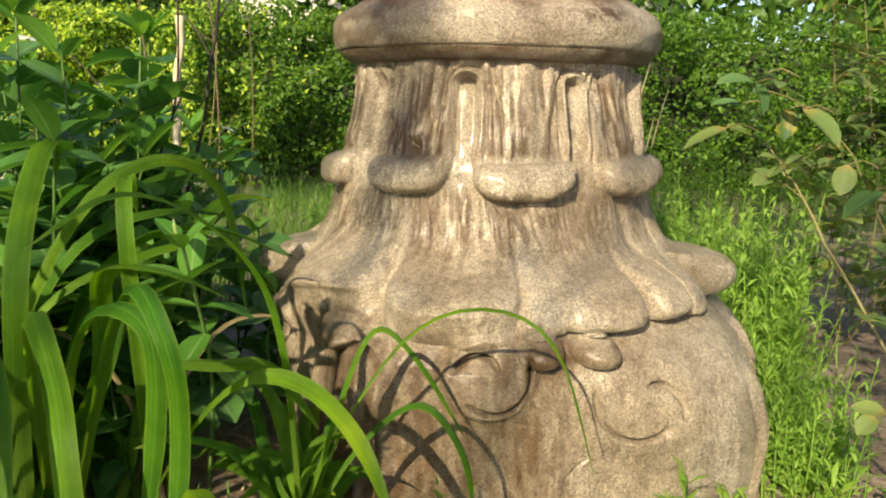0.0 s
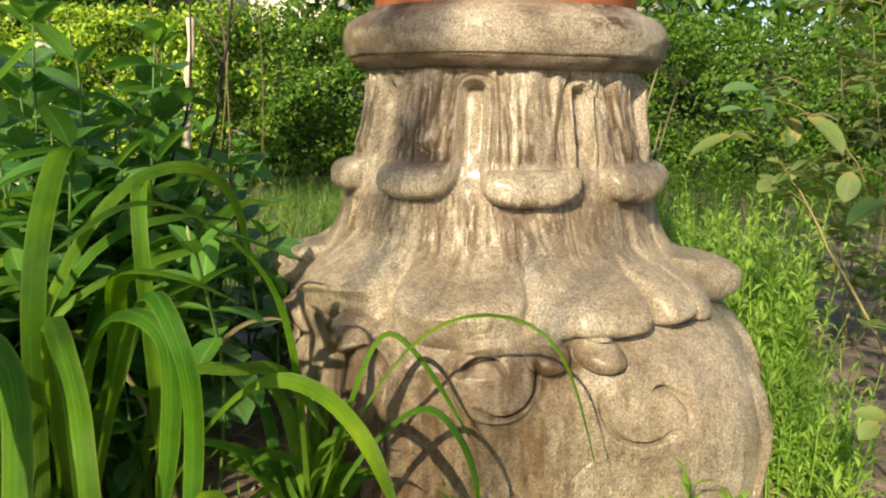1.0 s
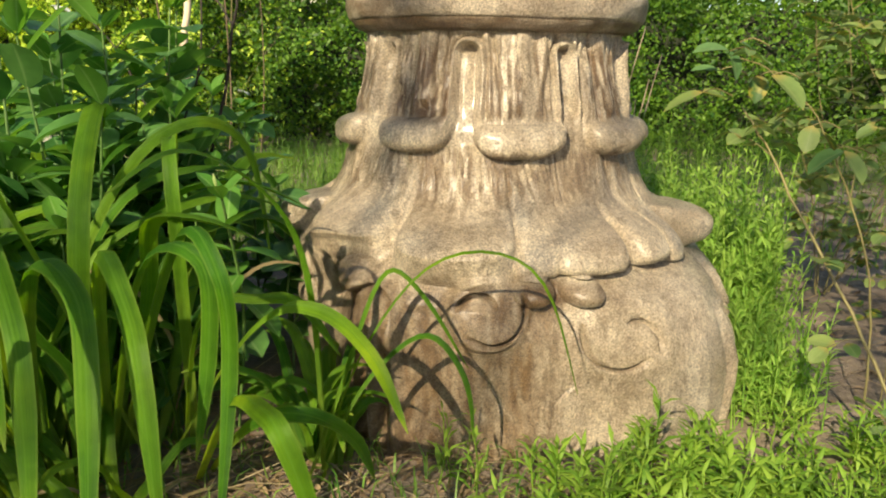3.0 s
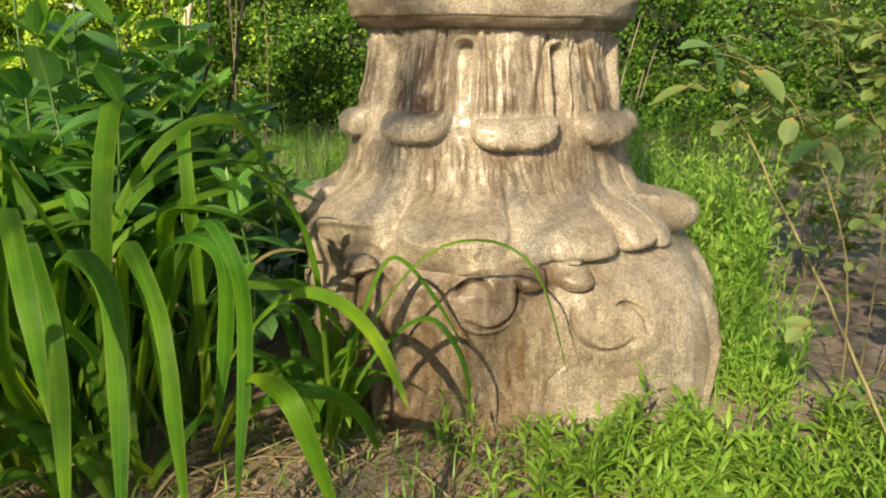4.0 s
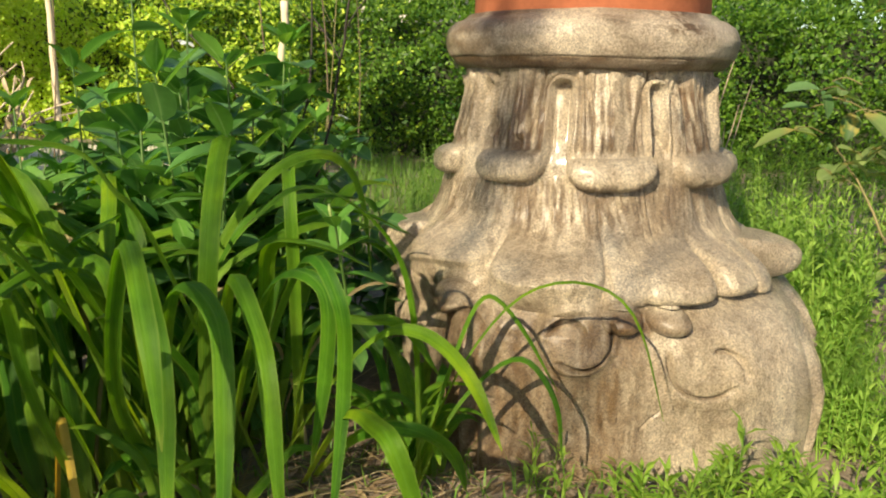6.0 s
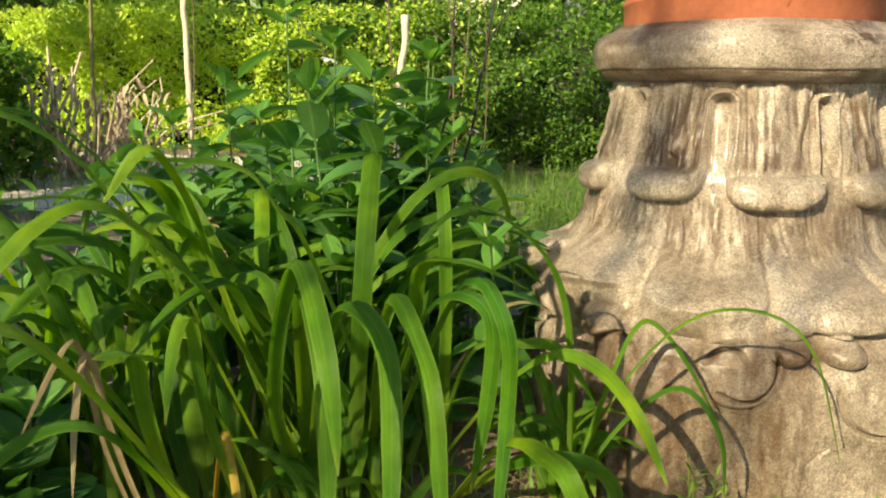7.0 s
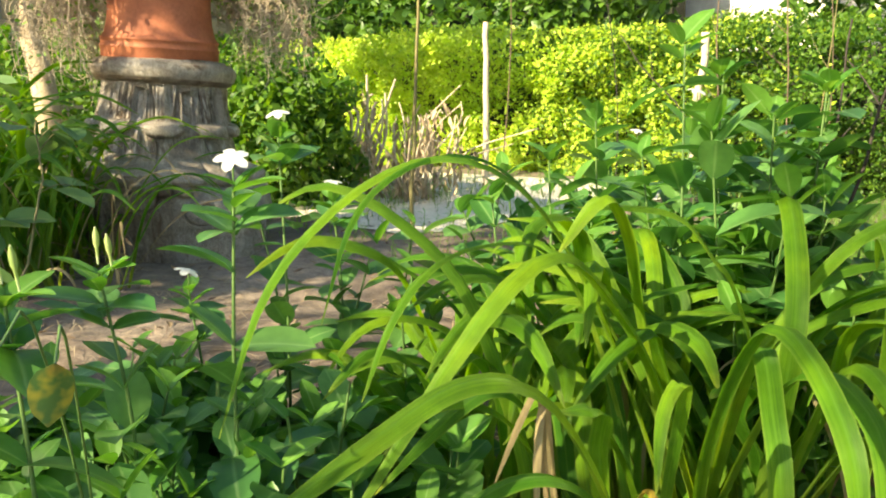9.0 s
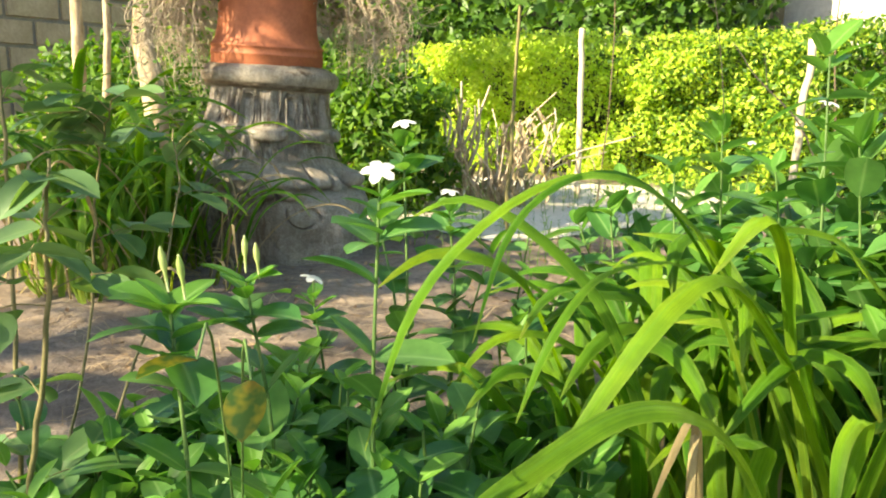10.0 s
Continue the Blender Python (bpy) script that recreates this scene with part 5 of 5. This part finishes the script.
def bare_twig(line_, r, sides, label):
    base = np.array([line_[0][0], line_[0][1], gz(*line_[0][:2])])
    ob = thing("bare_twig", label, "twig", base)
    line = curve_points(np.array(line_) - base, 20) + rng.normal(0, r * 0.35, (20, 3))
    part("stem", make_mesh("stem", *tube(line, [r, r * 0.85, r * 0.6], 6)), TWIG, ob)
    for k, off in sides:
        q = line[k]
        part("side_twig", make_mesh("side_twig", *tube(curve_points([q, q + np.array(off) * 0.5 + np.array([0, 0, 0.006]), q + np.array(off)], 6), [r * 0.5, r * 0.3], 5)), TWIG, ob)


bare_twig([(-0.50, 1.30, -0.01), (-0.452, 1.32, 0.26), (-0.418, 1.333, 0.381), (-0.389, 1.333, 0.498), (-0.368, 1.333, 0.62), (-0.355, 1.333, 0.70), (-0.33, 1.34, 0.86)], 0.0036, ((12, (-0.06, 0.03, 0.08)), (14, (0.05, 0.02, 0.07))), "dark bare twig standing among the periwinkles")
bare_twig([(-0.62, 1.36, -0.01), (-0.54, 1.36, 0.28), (-0.478, 1.36, 0.42), (-0.440, 1.36, 0.54), (-0.43, 1.36, 0.74)], 0.0030, ((13, (0.04, 0.01, 0.07)),), "thin dark twig leaning among the periwinkles")
bare_twig([(-0.80, 2.2, -0.01), (-0.83, 2.2, 0.32), (-0.86, 2.2, 0.435), (-0.932, 2.2, 0.579), (-1.052, 2.2, 0.703), (-1.12, 2.2, 0.80)], 0.0030, ((11, (0.07, 0.01, 0.06)), (14, (-0.02, 0.02, 0.10))), "crooked dark twig behind the periwinkles")


def dead_stems(at, heads, label):
    base = np.array([at[0], at[1], gz(*at)])
    ob = thing("dead_shrub", label, "shrub", base)
    for k, h in enumerate(heads):
        lo, hi = np.array([0.02 * k - 0.03, 0.01 * k, -0.01]), np.array(h) - base
        part("stem", make_mesh("stem", *tube(curve_points([lo, lo * 0.6 + hi * 0.4 + rng.normal(0, 0.012, 3), hi], 9) + rng.normal(0, 0.002, (9, 3)), [0.0045, 0.0030, 0.0018], 5)), DRY_CANE, ob)


DRY_CANE = plain("dry_cane", (0.30, 0.23, 0.15), (0.46, 0.37, 0.26), 0.85, 40, 0.001)
dead_stems((0.52, 2.4), ((0.60, 2.4, 0.66), (0.66, 2.42, 0.58), (0.54, 2.4, 0.56), (0.63, 2.45, 0.50), (0.58, 2.38, 0.44)), "small dead shrub of thin pale twigs behind pedestal")


def canopy(name, count, where, size, material_, label, category, core=None, flatness=0.4, kind="stuff"):
    """A mass of small leaves, each with its own fold and facing."""
    base = np.array([[0, 0, 0], [0.5, 0.45, 0.10], [0, 0.5, 0], [-0.5, 0.45, 0.10], [0, 1, -0.08]])
    P = where(count)
    n = len(P)
    e1 = rng.normal(0, 1, (n, 3)) + np.array([0, -0.5, 0.3])
    e1 /= np.linalg.norm(e1, axis=1)[:, None]
    e2 = np.cross(e1, rng.normal(0, 1, (n, 3)))
    e2 /= np.linalg.norm(e2, axis=1)[:, None]
    e3 = np.cross(e1, e2)
    L = rng.uniform(size * 0.6, size * 1.25, n)
    W = L * rng.uniform(0.45, 0.65, n)
    V = P[:, None] + base[None, :, 0:1] * (W[:, None] * e3)[:, None] + base[None, :, 1:2] * (L[:, None] * e2)[:, None] + base[None, :, 2:3] * (L[:, None] * e1)[:, None]
    f = np.array([[0, 1, 2], [0, 2, 3], [1, 4, 2], [2, 4, 3]])
    F = (np.arange(n)[:, None, None] * 5 + f[None]).reshape(-1, 3)
    uv = np.tile(np.array([[0.5, 0], [1, 0.5], [0.5, 0.5], [0, 0.5], [0.5, 1]]), (n, 1))
    return solid(name, make_mesh(name, V.reshape(-1, 3), F, uv), material_, label, category, kind)


def block(name, lo, hi, material_, label, category, kind="structure"):
    v = np.array([[x, y, z] for x in (lo[0], hi[0]) for y in (lo[1], hi[1]) for z in (lo[2], hi[2])], float)
    f = [[0, 1, 3, 2], [4, 6, 7, 5], [0, 4, 5, 1], [2, 3, 7, 6], [0, 2, 6, 4], [1, 5, 7, 3]]
    return solid(name, make_mesh(name, v, f, None, False), material_, label, category, kind)


# ---- hedge and far green ----
def hedge_places(lo, hi, fade):
    def places(n):
        x = rng.uniform(lo, hi, n) + rng.normal(0, fade, n)
        z = 1.10 * rng.uniform(0.0, 1.0, n) ** 0.85
        bulge = 0.72 * (value_noise(x * 1.5 + 50, z * 2.0 + 50, 41) - 0.5) + 0.36 * (value_noise(x * 5 + 50, z * 5 + 50, 42) - 0.5)
        depth = np.abs(rng.normal(0, 0.10, n))
        top = z > 1.0 + 0.12 * (value_noise(x * 4 + 50, z * 0 + 50, 43) - 0.5)
        y = 4.95 + bulge + depth + np.where(top, rng.uniform(0, 0.8, n), 0)
        clump = 0.6 * value_noise(x * 3.6 + 90, z * 4.2 + 90, 45) + 0.4 * value_noise(x * 9 + 90, z * 9 + 90, 46)
        keep = rng.uniform(0, 1, n) < 0.36 + smooth(0.30, 0.54, clump)
        return np.stack([x, y - 0.10 * smooth(0.4, 0.7, clump), z + 0.02], 1)[keep]
    return places


# leaf colours hold the light: darkened here for shade, lightened next for sun
canopy("hedge", 88000, hedge_places(-2.7, 5.0, 0.2), 0.037, HEDGE_LEAF, "clipped leafy dark green hedge, leaf colour darkened for shade", "hedge")
canopy("golden_hedge", 48000, hedge_places(-5.6, -1.70, 0.45), 0.040, GOLDEN_LEAF, "clipped yellow-green hedge, leaf colour lightened for bright sun", "hedge")
# dark block added behind the leaves, so gaps show as deep shade
block("hedge_core", (-5.6, 5.50, 0.0), (5.0, 5.95, 0.92), CORE, "near-black block for the shade inside the hedge", "hedge", "stuff")


def far_trees(n):
    x = rng.uniform(-9, 9, n)
    z = 0.6 + 3.2 * rng.uniform(0, 1, n)
    keep = ~((x > -2.45) & (x < -1.5) & (z < 2.6) & (z > 1.28))
    keep &= ~((x > -3.9) & (x < -2.6) & (z > 1.9))
    x, z = x[keep], z[keep]
    y = 7.6 + 1.6 * (value_noise(x * 0.9 + 50, z * 0.9 + 50, 44) - 0.5) + np.abs(rng.normal(0, 0.25, len(x)))
    return np.stack([x, y, z], 1)


canopy("far_trees", 50000, far_trees, 0.14, TREE_LEAF, "dense dark green trees beyond the hedge", "trees")
# dark block added behind the far trees as their inner shade
block("far_shade_block", (-12.0, 9.4, 0.0), (-3.0, 10.0, 3.0), CORE, "near-black block for the shade inside the far trees", "trees", "stuff")
block("house_wall", (-3.4, 10.5, 0.0), (3.0, 10.8, 3.2), PLASTER, "pale plastered house wall beyond the garden", "wall")


# ---- the pale path and the far left corner ----
def pale_path():
    n, m = 60, 16
    X, T = np.meshgrid(np.linspace(-4.6, -1.35, n), np.linspace(0, 1, m), indexing="ij")
    lo = 2.55 + 0.35 * (value_noise(X * 1.4 + 50, X * 0 + 9, 51) - 0.5) + 0.12 * (value_noise(X * 7 + 50, X * 0 + 9, 52) - 0.5) + 1.9 * smooth(-2.1, -1.35, X)
    hi = 4.75 + 0.2 * (value_noise(X * 2 + 50, X * 0 + 19, 53) - 0.5)
    Y = lo + (hi - lo) * T
    Z = ground_height(X, Y) + 0.006 + 0.02 * (value_noise(X * 6 + 50, Y * 6 + 50, 54) - 0.3) * np.minimum(1, 6 * T * (1 - T))
    i, k = np.meshgrid(np.arange(n - 1), np.arange(m - 1), indexing="ij")
    f = np.stack([i * m + k, (i + 1) * m + k, (i + 1) * m + k + 1, i * m + k + 1], -1).reshape(-1, 4)
    return solid("path", make_mesh("path", np.stack([X, Y, Z], -1).reshape(-1, 3), f), SAND, "pale sandy garden path in full sun", "path", "structure")


SAND = plain("pale_sand", (0.68, 0.62, 0.50), (0.84, 0.79, 0.66), 0.95, 9, 0.006)
pale_path()
tufts("straw_bed", "pale dry straw strewn by the lilies", 520, lambda: (rng.uniform(-2.7, -1.2), rng.uniform(0.35, 1.5)), (0.05, 0.13), DRY_LEAF, 1.0)
tufts("path_grass", "sparse dry grass on the sandy path", 1500, lambda: (rng.uniform(-4.4, -0.8), rng.uniform(3.0, 4.8)), (0.04, 0.12), GRASS_LEAF)


def dead_shrub(at, count, height, spread, label, thick=0.006, leafy=14):
    ob = thing("dead_shrub", label, "shrub", (at[0], at[1], gz(*at)))
    chunks = []
    for i in range(count):
        a, r = rng.uniform(0, 6.28), rng.uniform(0, spread * 0.35)
        lo = np.array([r * math.cos(a), r * math.sin(a), -0.01])
        a += rng.normal(0, 1.2)
        h = height * rng.uniform(0.6, 1.1)
        out = np.array([math.cos(a), math.sin(a), 0]) * spread * rng.uniform(0.3, 1.0)
        line = curve_points([lo, lo + out * 0.5 + np.array([0, 0, h * 0.35]), lo + out * 0.9 + np.array([0, 0, h * 0.7]) + rng.normal(0, 0.03, 3), lo + out * rng.uniform(0.7, 1.8) + np.array([0, 0, h * rng.uniform(0.72, 1.0)])], 10)
        part("stem", make_mesh("stem", *tube(line, [thick, thick * 0.8, thick * 0.5], 5)), DEAD_WOOD, ob)
        for _ in range(leafy):
            q = line[int(rng.integers(1, 8))] + rng.normal(0, 0.03, 3)
            v, f, uv = oval_leaf(rng.uniform(0.04, 0.09), rng.uniform(0.012, 0.03), 0.5, 0.6, 1.6, 5)
            e = Euler((rng.uniform(-1.6, -0.4), rng.uniform(-0.5, 0.5), rng.uniform(0, 6.28))).to_matrix()
            chunks.append((v @ np.array(e).T + q, f, uv))
    tagged(part("dry_foliage", make_mesh("dry_foliage", *joined(chunks)), DRY_LEAF, ob, "hanging brown dried leaves"), kind="stuff")
    return ob


DEAD_WOOD = plain("dead_wood", (0.52, 0.42, 0.30), (0.72, 0.61, 0.46), 0.85, 30, 0.001)
dead_shrub((-2.66, 3.30), 34, 0.58, 0.40, "dead shrub with bare pale stems and brown leaves")
dead_shrub((-3.00, 3.32), 11, 0.80, 0.30, "bare pale curving stems of a dead shrub", 0.011, 4)


def trailing(at, top, out, drop, count, label, name="trailing_plant", leafy=True, wide=360, mid=0):
    ob = thing(name, label, "plant", (at[0], at[1], top))
    chunks, leaves = [], []
    for _ in range(count):
        a = radians(mid + rng.uniform(-wide / 2, wide / 2))
        d = np.array([math.sin(a), -math.cos(a), 0])
        o, h = rng.uniform(*out), rng.uniform(*drop)
        pts = [d * 0.18 + np.array([0, 0, -0.06]), d * 0.22 + np.array([0, 0, 0.03]), d * (0.22 + o * 0.6) + np.array([0, 0, -h * 0.25]), d * (0.22 + o) + np.array([0, 0, -h * 0.65]), d * (0.22 + o * 0.95) + np.array([0, 0, -h])]
        pts = [np.array(p) + rng.normal(0, 0.012, 3) * (k > 1) for k, p in enumerate(pts)]
        line = curve_points(pts, 16) + rng.normal(0, 0.004, (16, 3))
        chunks.append(tube(line, [0.0022, 0.0012], 4))
        for _ in range(9 if leafy else 3):
            q = line[int(rng.integers(5, 16))]
            e = q + rng.normal(0, 0.045 if leafy else 0.02, 3)
            chunks.append(tube(curve_points([q, (q + e) / 2 + rng.normal(0, 0.016, 3), e], 6), [0.0013, 0.0008], 4))
            if leafy and rng.uniform() < 0.4:
                v, f, uv = oval_leaf(0.025, 0.012, 0.2, 0.3, 1.6, 4)
                m = Euler(tuple(rng.uniform(0, 6.28, 3))).to_matrix()
                leaves.append((v @ np.array(m).T + e, f, uv))
    tagged(part("tangle", make_mesh("tangle", *joined(chunks)), DRY_STRAND, ob), kind="stuff")
    if leaves:
        tagged(part("foliage", make_mesh("foliage", *joined(leaves)), GRASS_LEAF, ob, "few small green leaves"), kind="stuff")
    return ob


DRY_STRAND = plain("dry_strands", (0.36, 0.29, 0.20), (0.58, 0.49, 0.36), 0.85, 40, 0.0005)
trailing((P2[0] + 0.06, P2[1] + 0.02), 1.11, (0.06, 0.26), (0.12, 0.46), 150, "dry tangled trailing plant spilling over terracotta pot", wide=95, mid=-50)
trailing((P2[0] + 0.06, P2[1] + 0.02), 1.11, (0.06, 0.30), (0.12, 0.40), 150, "dry tangled trailing plant with a few green leaves over pot", wide=95, mid=147)
trailing(P1, 1.035, (0.0, 0.02), (0.22, 0.34), 9, "thin brown trailing stems on terracotta pot", leafy=False, wide=90, mid=10)


def mass(cx, cy, cz, rx, ry, rz, seed):
    def places(n):
        d = rng.normal(0, 1, (n, 3))
        d /= np.linalg.norm(d, axis=1)[:, None]
        a = np.degrees(np.arctan2(d[:, 0], d[:, 1])) + 180
        lump = 0.62 + 0.5 * value_noise(a / 360 * 9, d[:, 2] * 4 + 20, seed, 9)
        r = lump * rng.uniform(0.35, 1.0, n) ** 0.45
        return np.stack([cx + d[:, 0] * r * rx, cy + d[:, 1] * r * ry, cz + d[:, 2] * r * rz], 1)
    return places


def tree(at, crowns, label, leaf, size, trunk_r, material_, height):
    ob = thing("tree", label, "tree", (at[0], at[1], gz(*at)))
    base = np.array([at[0], at[1], gz(*at)])
    mean = np.mean([c[:3] for c, _ in crowns], axis=0) - base
    part("trunk", make_mesh("trunk", *tube(curve_points([(0, 0, -0.05), (mean[0] * 0.03 + trunk_r * rng.uniform(-1.6, 1.6), mean[1] * 0.03, height * 0.16), (mean[0] * 0.06 + trunk_r * rng.uniform(-1.6, 1.6), mean[1] * 0.06, height * 0.30), (mean[0] * 0.12, mean[1] * 0.12, height * 0.5), (mean[0] * 0.4, mean[1] * 0.4, height)], 20) + rng.normal(0, trunk_r * 0.13, (20, 3)), [trunk_r * 1.2, trunk_r, trunk_r * 0.7], 10)), material_, ob)
    for k, (c, n) in enumerate(crowns):
        tip = np.array(c[:3]) - base
        part("limb", make_mesh("limb", *tube(curve_points([(mean[0] * 0.4, mean[1] * 0.4, height * 0.95), (tip + np.array([mean[0] * 0.4, mean[1] * 0.4, height])) / 2 + np.array([0, 0, 0.1]), tip + np.array([0, 0, c[5] * 0.4])], 8), [trunk_r * 0.6, trunk_r * 0.15], 7)), material_, ob)
        cr = canopy("crown", n, mass(*c, 60 + k), size, leaf, "", "")
        for key in ("label", "category", "kind"):
            if key in cr:
                del cr[key]
        cr.parent = ob
        cr.matrix_basis = Matrix.Translation(-base)
    return ob


tree((-4.1, 4.3), [((-3.95, 4.1, 1.75, 0.8, 0.5, 0.75), 4500)], "dark leafy tree behind the grey pedestal", TREE_LEAF, 0.07, 0.05, BARK, 1.1)
tree((-3.95, 1.80), [((-4.5, 2.2, 3.7, 1.0, 0.8, 0.6), 2500)], "slim pale-barked tree in sun", TREE_LEAF, 0.08, 0.026, TAN_BARK, 2.9)
tree((-3.86, 1.87), [((-4.2, 2.5, 3.9, 0.6, 0.6, 0.5), 1200)], "slim pale-barked tree in sun", TREE_LEAF, 0.08, 0.016, TAN_BARK, 2.9)
tree((-3.75, 2.0), [((-4.3, 2.9, 3.8, 0.8, 0.8, 0.6), 2000)], "brown-barked tree by the garden wall", TREE_LEAF, 0.08, 0.05, TAN_BARK, 2.9)
canopy("left_shrubs", 9000, mass(-4.6, 2.6, 0.45, 1.0, 0.9, 0.65, 71), 0.06, HEDGE_LEAF, "yellow-green shrubs by the wall", "shrub")
canopy("shade_shrubs", 9000, mass(-3.30, 2.85, 0.42, 0.8, 0.5, 0.55, 72), 0.06, HEDGE_LEAF, "dark green shrubs behind the pedestal", "shrub")

# unseen trees, added behind the viewer to dapple the light
tree((-3.4, -2.9), [((-3.60, -1.45, 2.49, 0.75, 0.75, 0.55), 700), ((-3.60, -2.15, 2.30, 0.45, 0.38, 0.32), 320), ((-2.77, -3.0, 2.38, 0.5, 0.5, 0.4), 330), ((-2.04, -2.88, 2.19, 0.40, 0.34, 0.28), 90)], "unseen broad leafy tree added to cast dappled shade", TREE_LEAF, 0.10, 0.11, BARK, 1.9)


def shade_tree(at, clusters, gaps, far, label):
    """An unseen tall tree, added towards the sun. clusters: (place that its leaves shade, half width, leaves); gaps:
    (place in full sun, radius).
    """
    base = np.array([at[0], at[1], gz(*at)])
    ob = thing("tree", label, "tree", base)
    way = np.array(SUN_WAY)
    u = np.cross(way, (0, 0, 1))
    u /= np.linalg.norm(u)
    v = np.cross(u, way)
    fork = np.array([0.1, 0.2, 2.6])
    part("trunk", make_mesh("trunk", *tube(curve_points([(0, 0, -0.05), (0.03, 0.05, 1.3), fork], 12) + rng.normal(0, 0.012, (12, 3)), [0.10, 0.085, 0.06], 10)), BARK, ob)
    for spot, wide, count in clusters:
        def places(n):
            a, r = rng.uniform(0, 2 * math.pi, n), wide * np.sqrt(rng.uniform(0, 1, n))
            P = np.array(spot) + way * far + np.outer(r * np.cos(a), u) + np.outer(r * np.sin(a), v) + np.outer(rng.normal(0, 0.25, n), way)
            keep = np.ones(n, bool)
            for place, radius in gaps:
                off = P - np.array(place)
                keep &= np.hypot(off @ u, off @ v) > radius
            return P[keep]
        tip = np.array(spot) + way * far - base
        part("limb", make_mesh("limb", *tube(curve_points([fork, (fork + tip) / 2 + np.array([0, -0.15, 0.12]), tip + u * wide * 0.85], 9), [0.019, 0.004], 7)), BARK, ob)
        cr = canopy("crown", count, places, 0.075, TREE_LEAF, "", "")
        for key in ("label", "category", "kind"):
            if key in cr:
                del cr[key]
        cr.parent = ob
        cr.matrix_basis = Matrix.Translation(-base)
    return ob


def on_stone(turn, z, r):
    return (P1[0] + r * math.sin(radians(turn)), P1[1] - r * math.cos(radians(turn)), z)


# unseen leaf clusters set to shade chosen spots, with gaps left for sun
shade_tree((-3.3, -5.6), [(on_stone(-6, 0.42, 0.30), 0.46, 140), (on_stone(-50, 0.50, 0.22), 0.13, 30), ((-0.55, 0.70, 0.20), 0.42, 44), ((-0.70, 1.20, 0.60), 0.30, 30), ((0.95, 1.45, 0.02), 0.28, 190), ((1.55, 2.85, 0.10), 0.55, 520), ((0.80, 3.7, 0.10), 0.50, 420), ((1.45, 3.7, 0.05), 0.75, 900), ((0.78, 0.72, 0.02), 0.20, 70), ((-1.95, 1.05, 0.08), 0.48, 420), ((-1.35, 0.40, 0.10), 0.30, 36)],
           [(on_stone(-9, 0.456, 0.245), 0.085), (on_stone(1, 0.64, 0.246), 0.080), (on_stone(48, 0.64, 0.246), 0.07), (on_stone(20, 0.322, 0.34), 0.10), (on_stone(-8, 0.21, 0.385), 0.09), (on_stone(29, 0.20, 0.41), 0.13), (on_stone(36, 0.10, 0.42), 0.13), (on_stone(-42, 0.325, 0.33), 0.07), ((-0.17, 0.83, 0.14), 0.07)],
           6.5, "unseen tall leafy tree added to dapple pedestal and ground")
tree((-2.06, 2.50), [((-1.95, 2.50, 1.38, 0.70, 0.30, 0.45), 1300)], "slim olive-stemmed small tree with overhanging dark leaves", TREE_LEAF, 0.07, 0.008, CANE, 1.1)


def garden_wall():
    ob = block("garden_wall", (-6.9, -1.2, 0.0), (-6.62, 7.0, 1.9), MORTAR, "tan block garden wall", "wall")
    w, h, d = 0.42, 0.20, 0.05
    b = 0.012
    v = np.array([[-d, y, z] for y in (0.006, w - 0.006) for z in (0.006, h - 0.006)] + [[0.0, y, z] for y in (0.006 + b, w - 0.006 - b) for z in (0.006 + b, h - 0.006 - b)], float)
    f = [[4, 6, 7, 5], [0, 2, 6, 4], [1, 5, 7, 3], [0, 4, 5, 1], [2, 3, 7, 6]]
    me = make_mesh("block_stone", v, f, None, False)
    me.materials.append(BRICKWALL)
    for row in range(9):
        for k in range(19):
            part("block_stone", me, None, ob, "", pose(-6.60 + rng.uniform(-0.006, 0.004), -1.0 + k * w + (row % 2) * w / 2, 0.03 + row * h))


garden_wall()
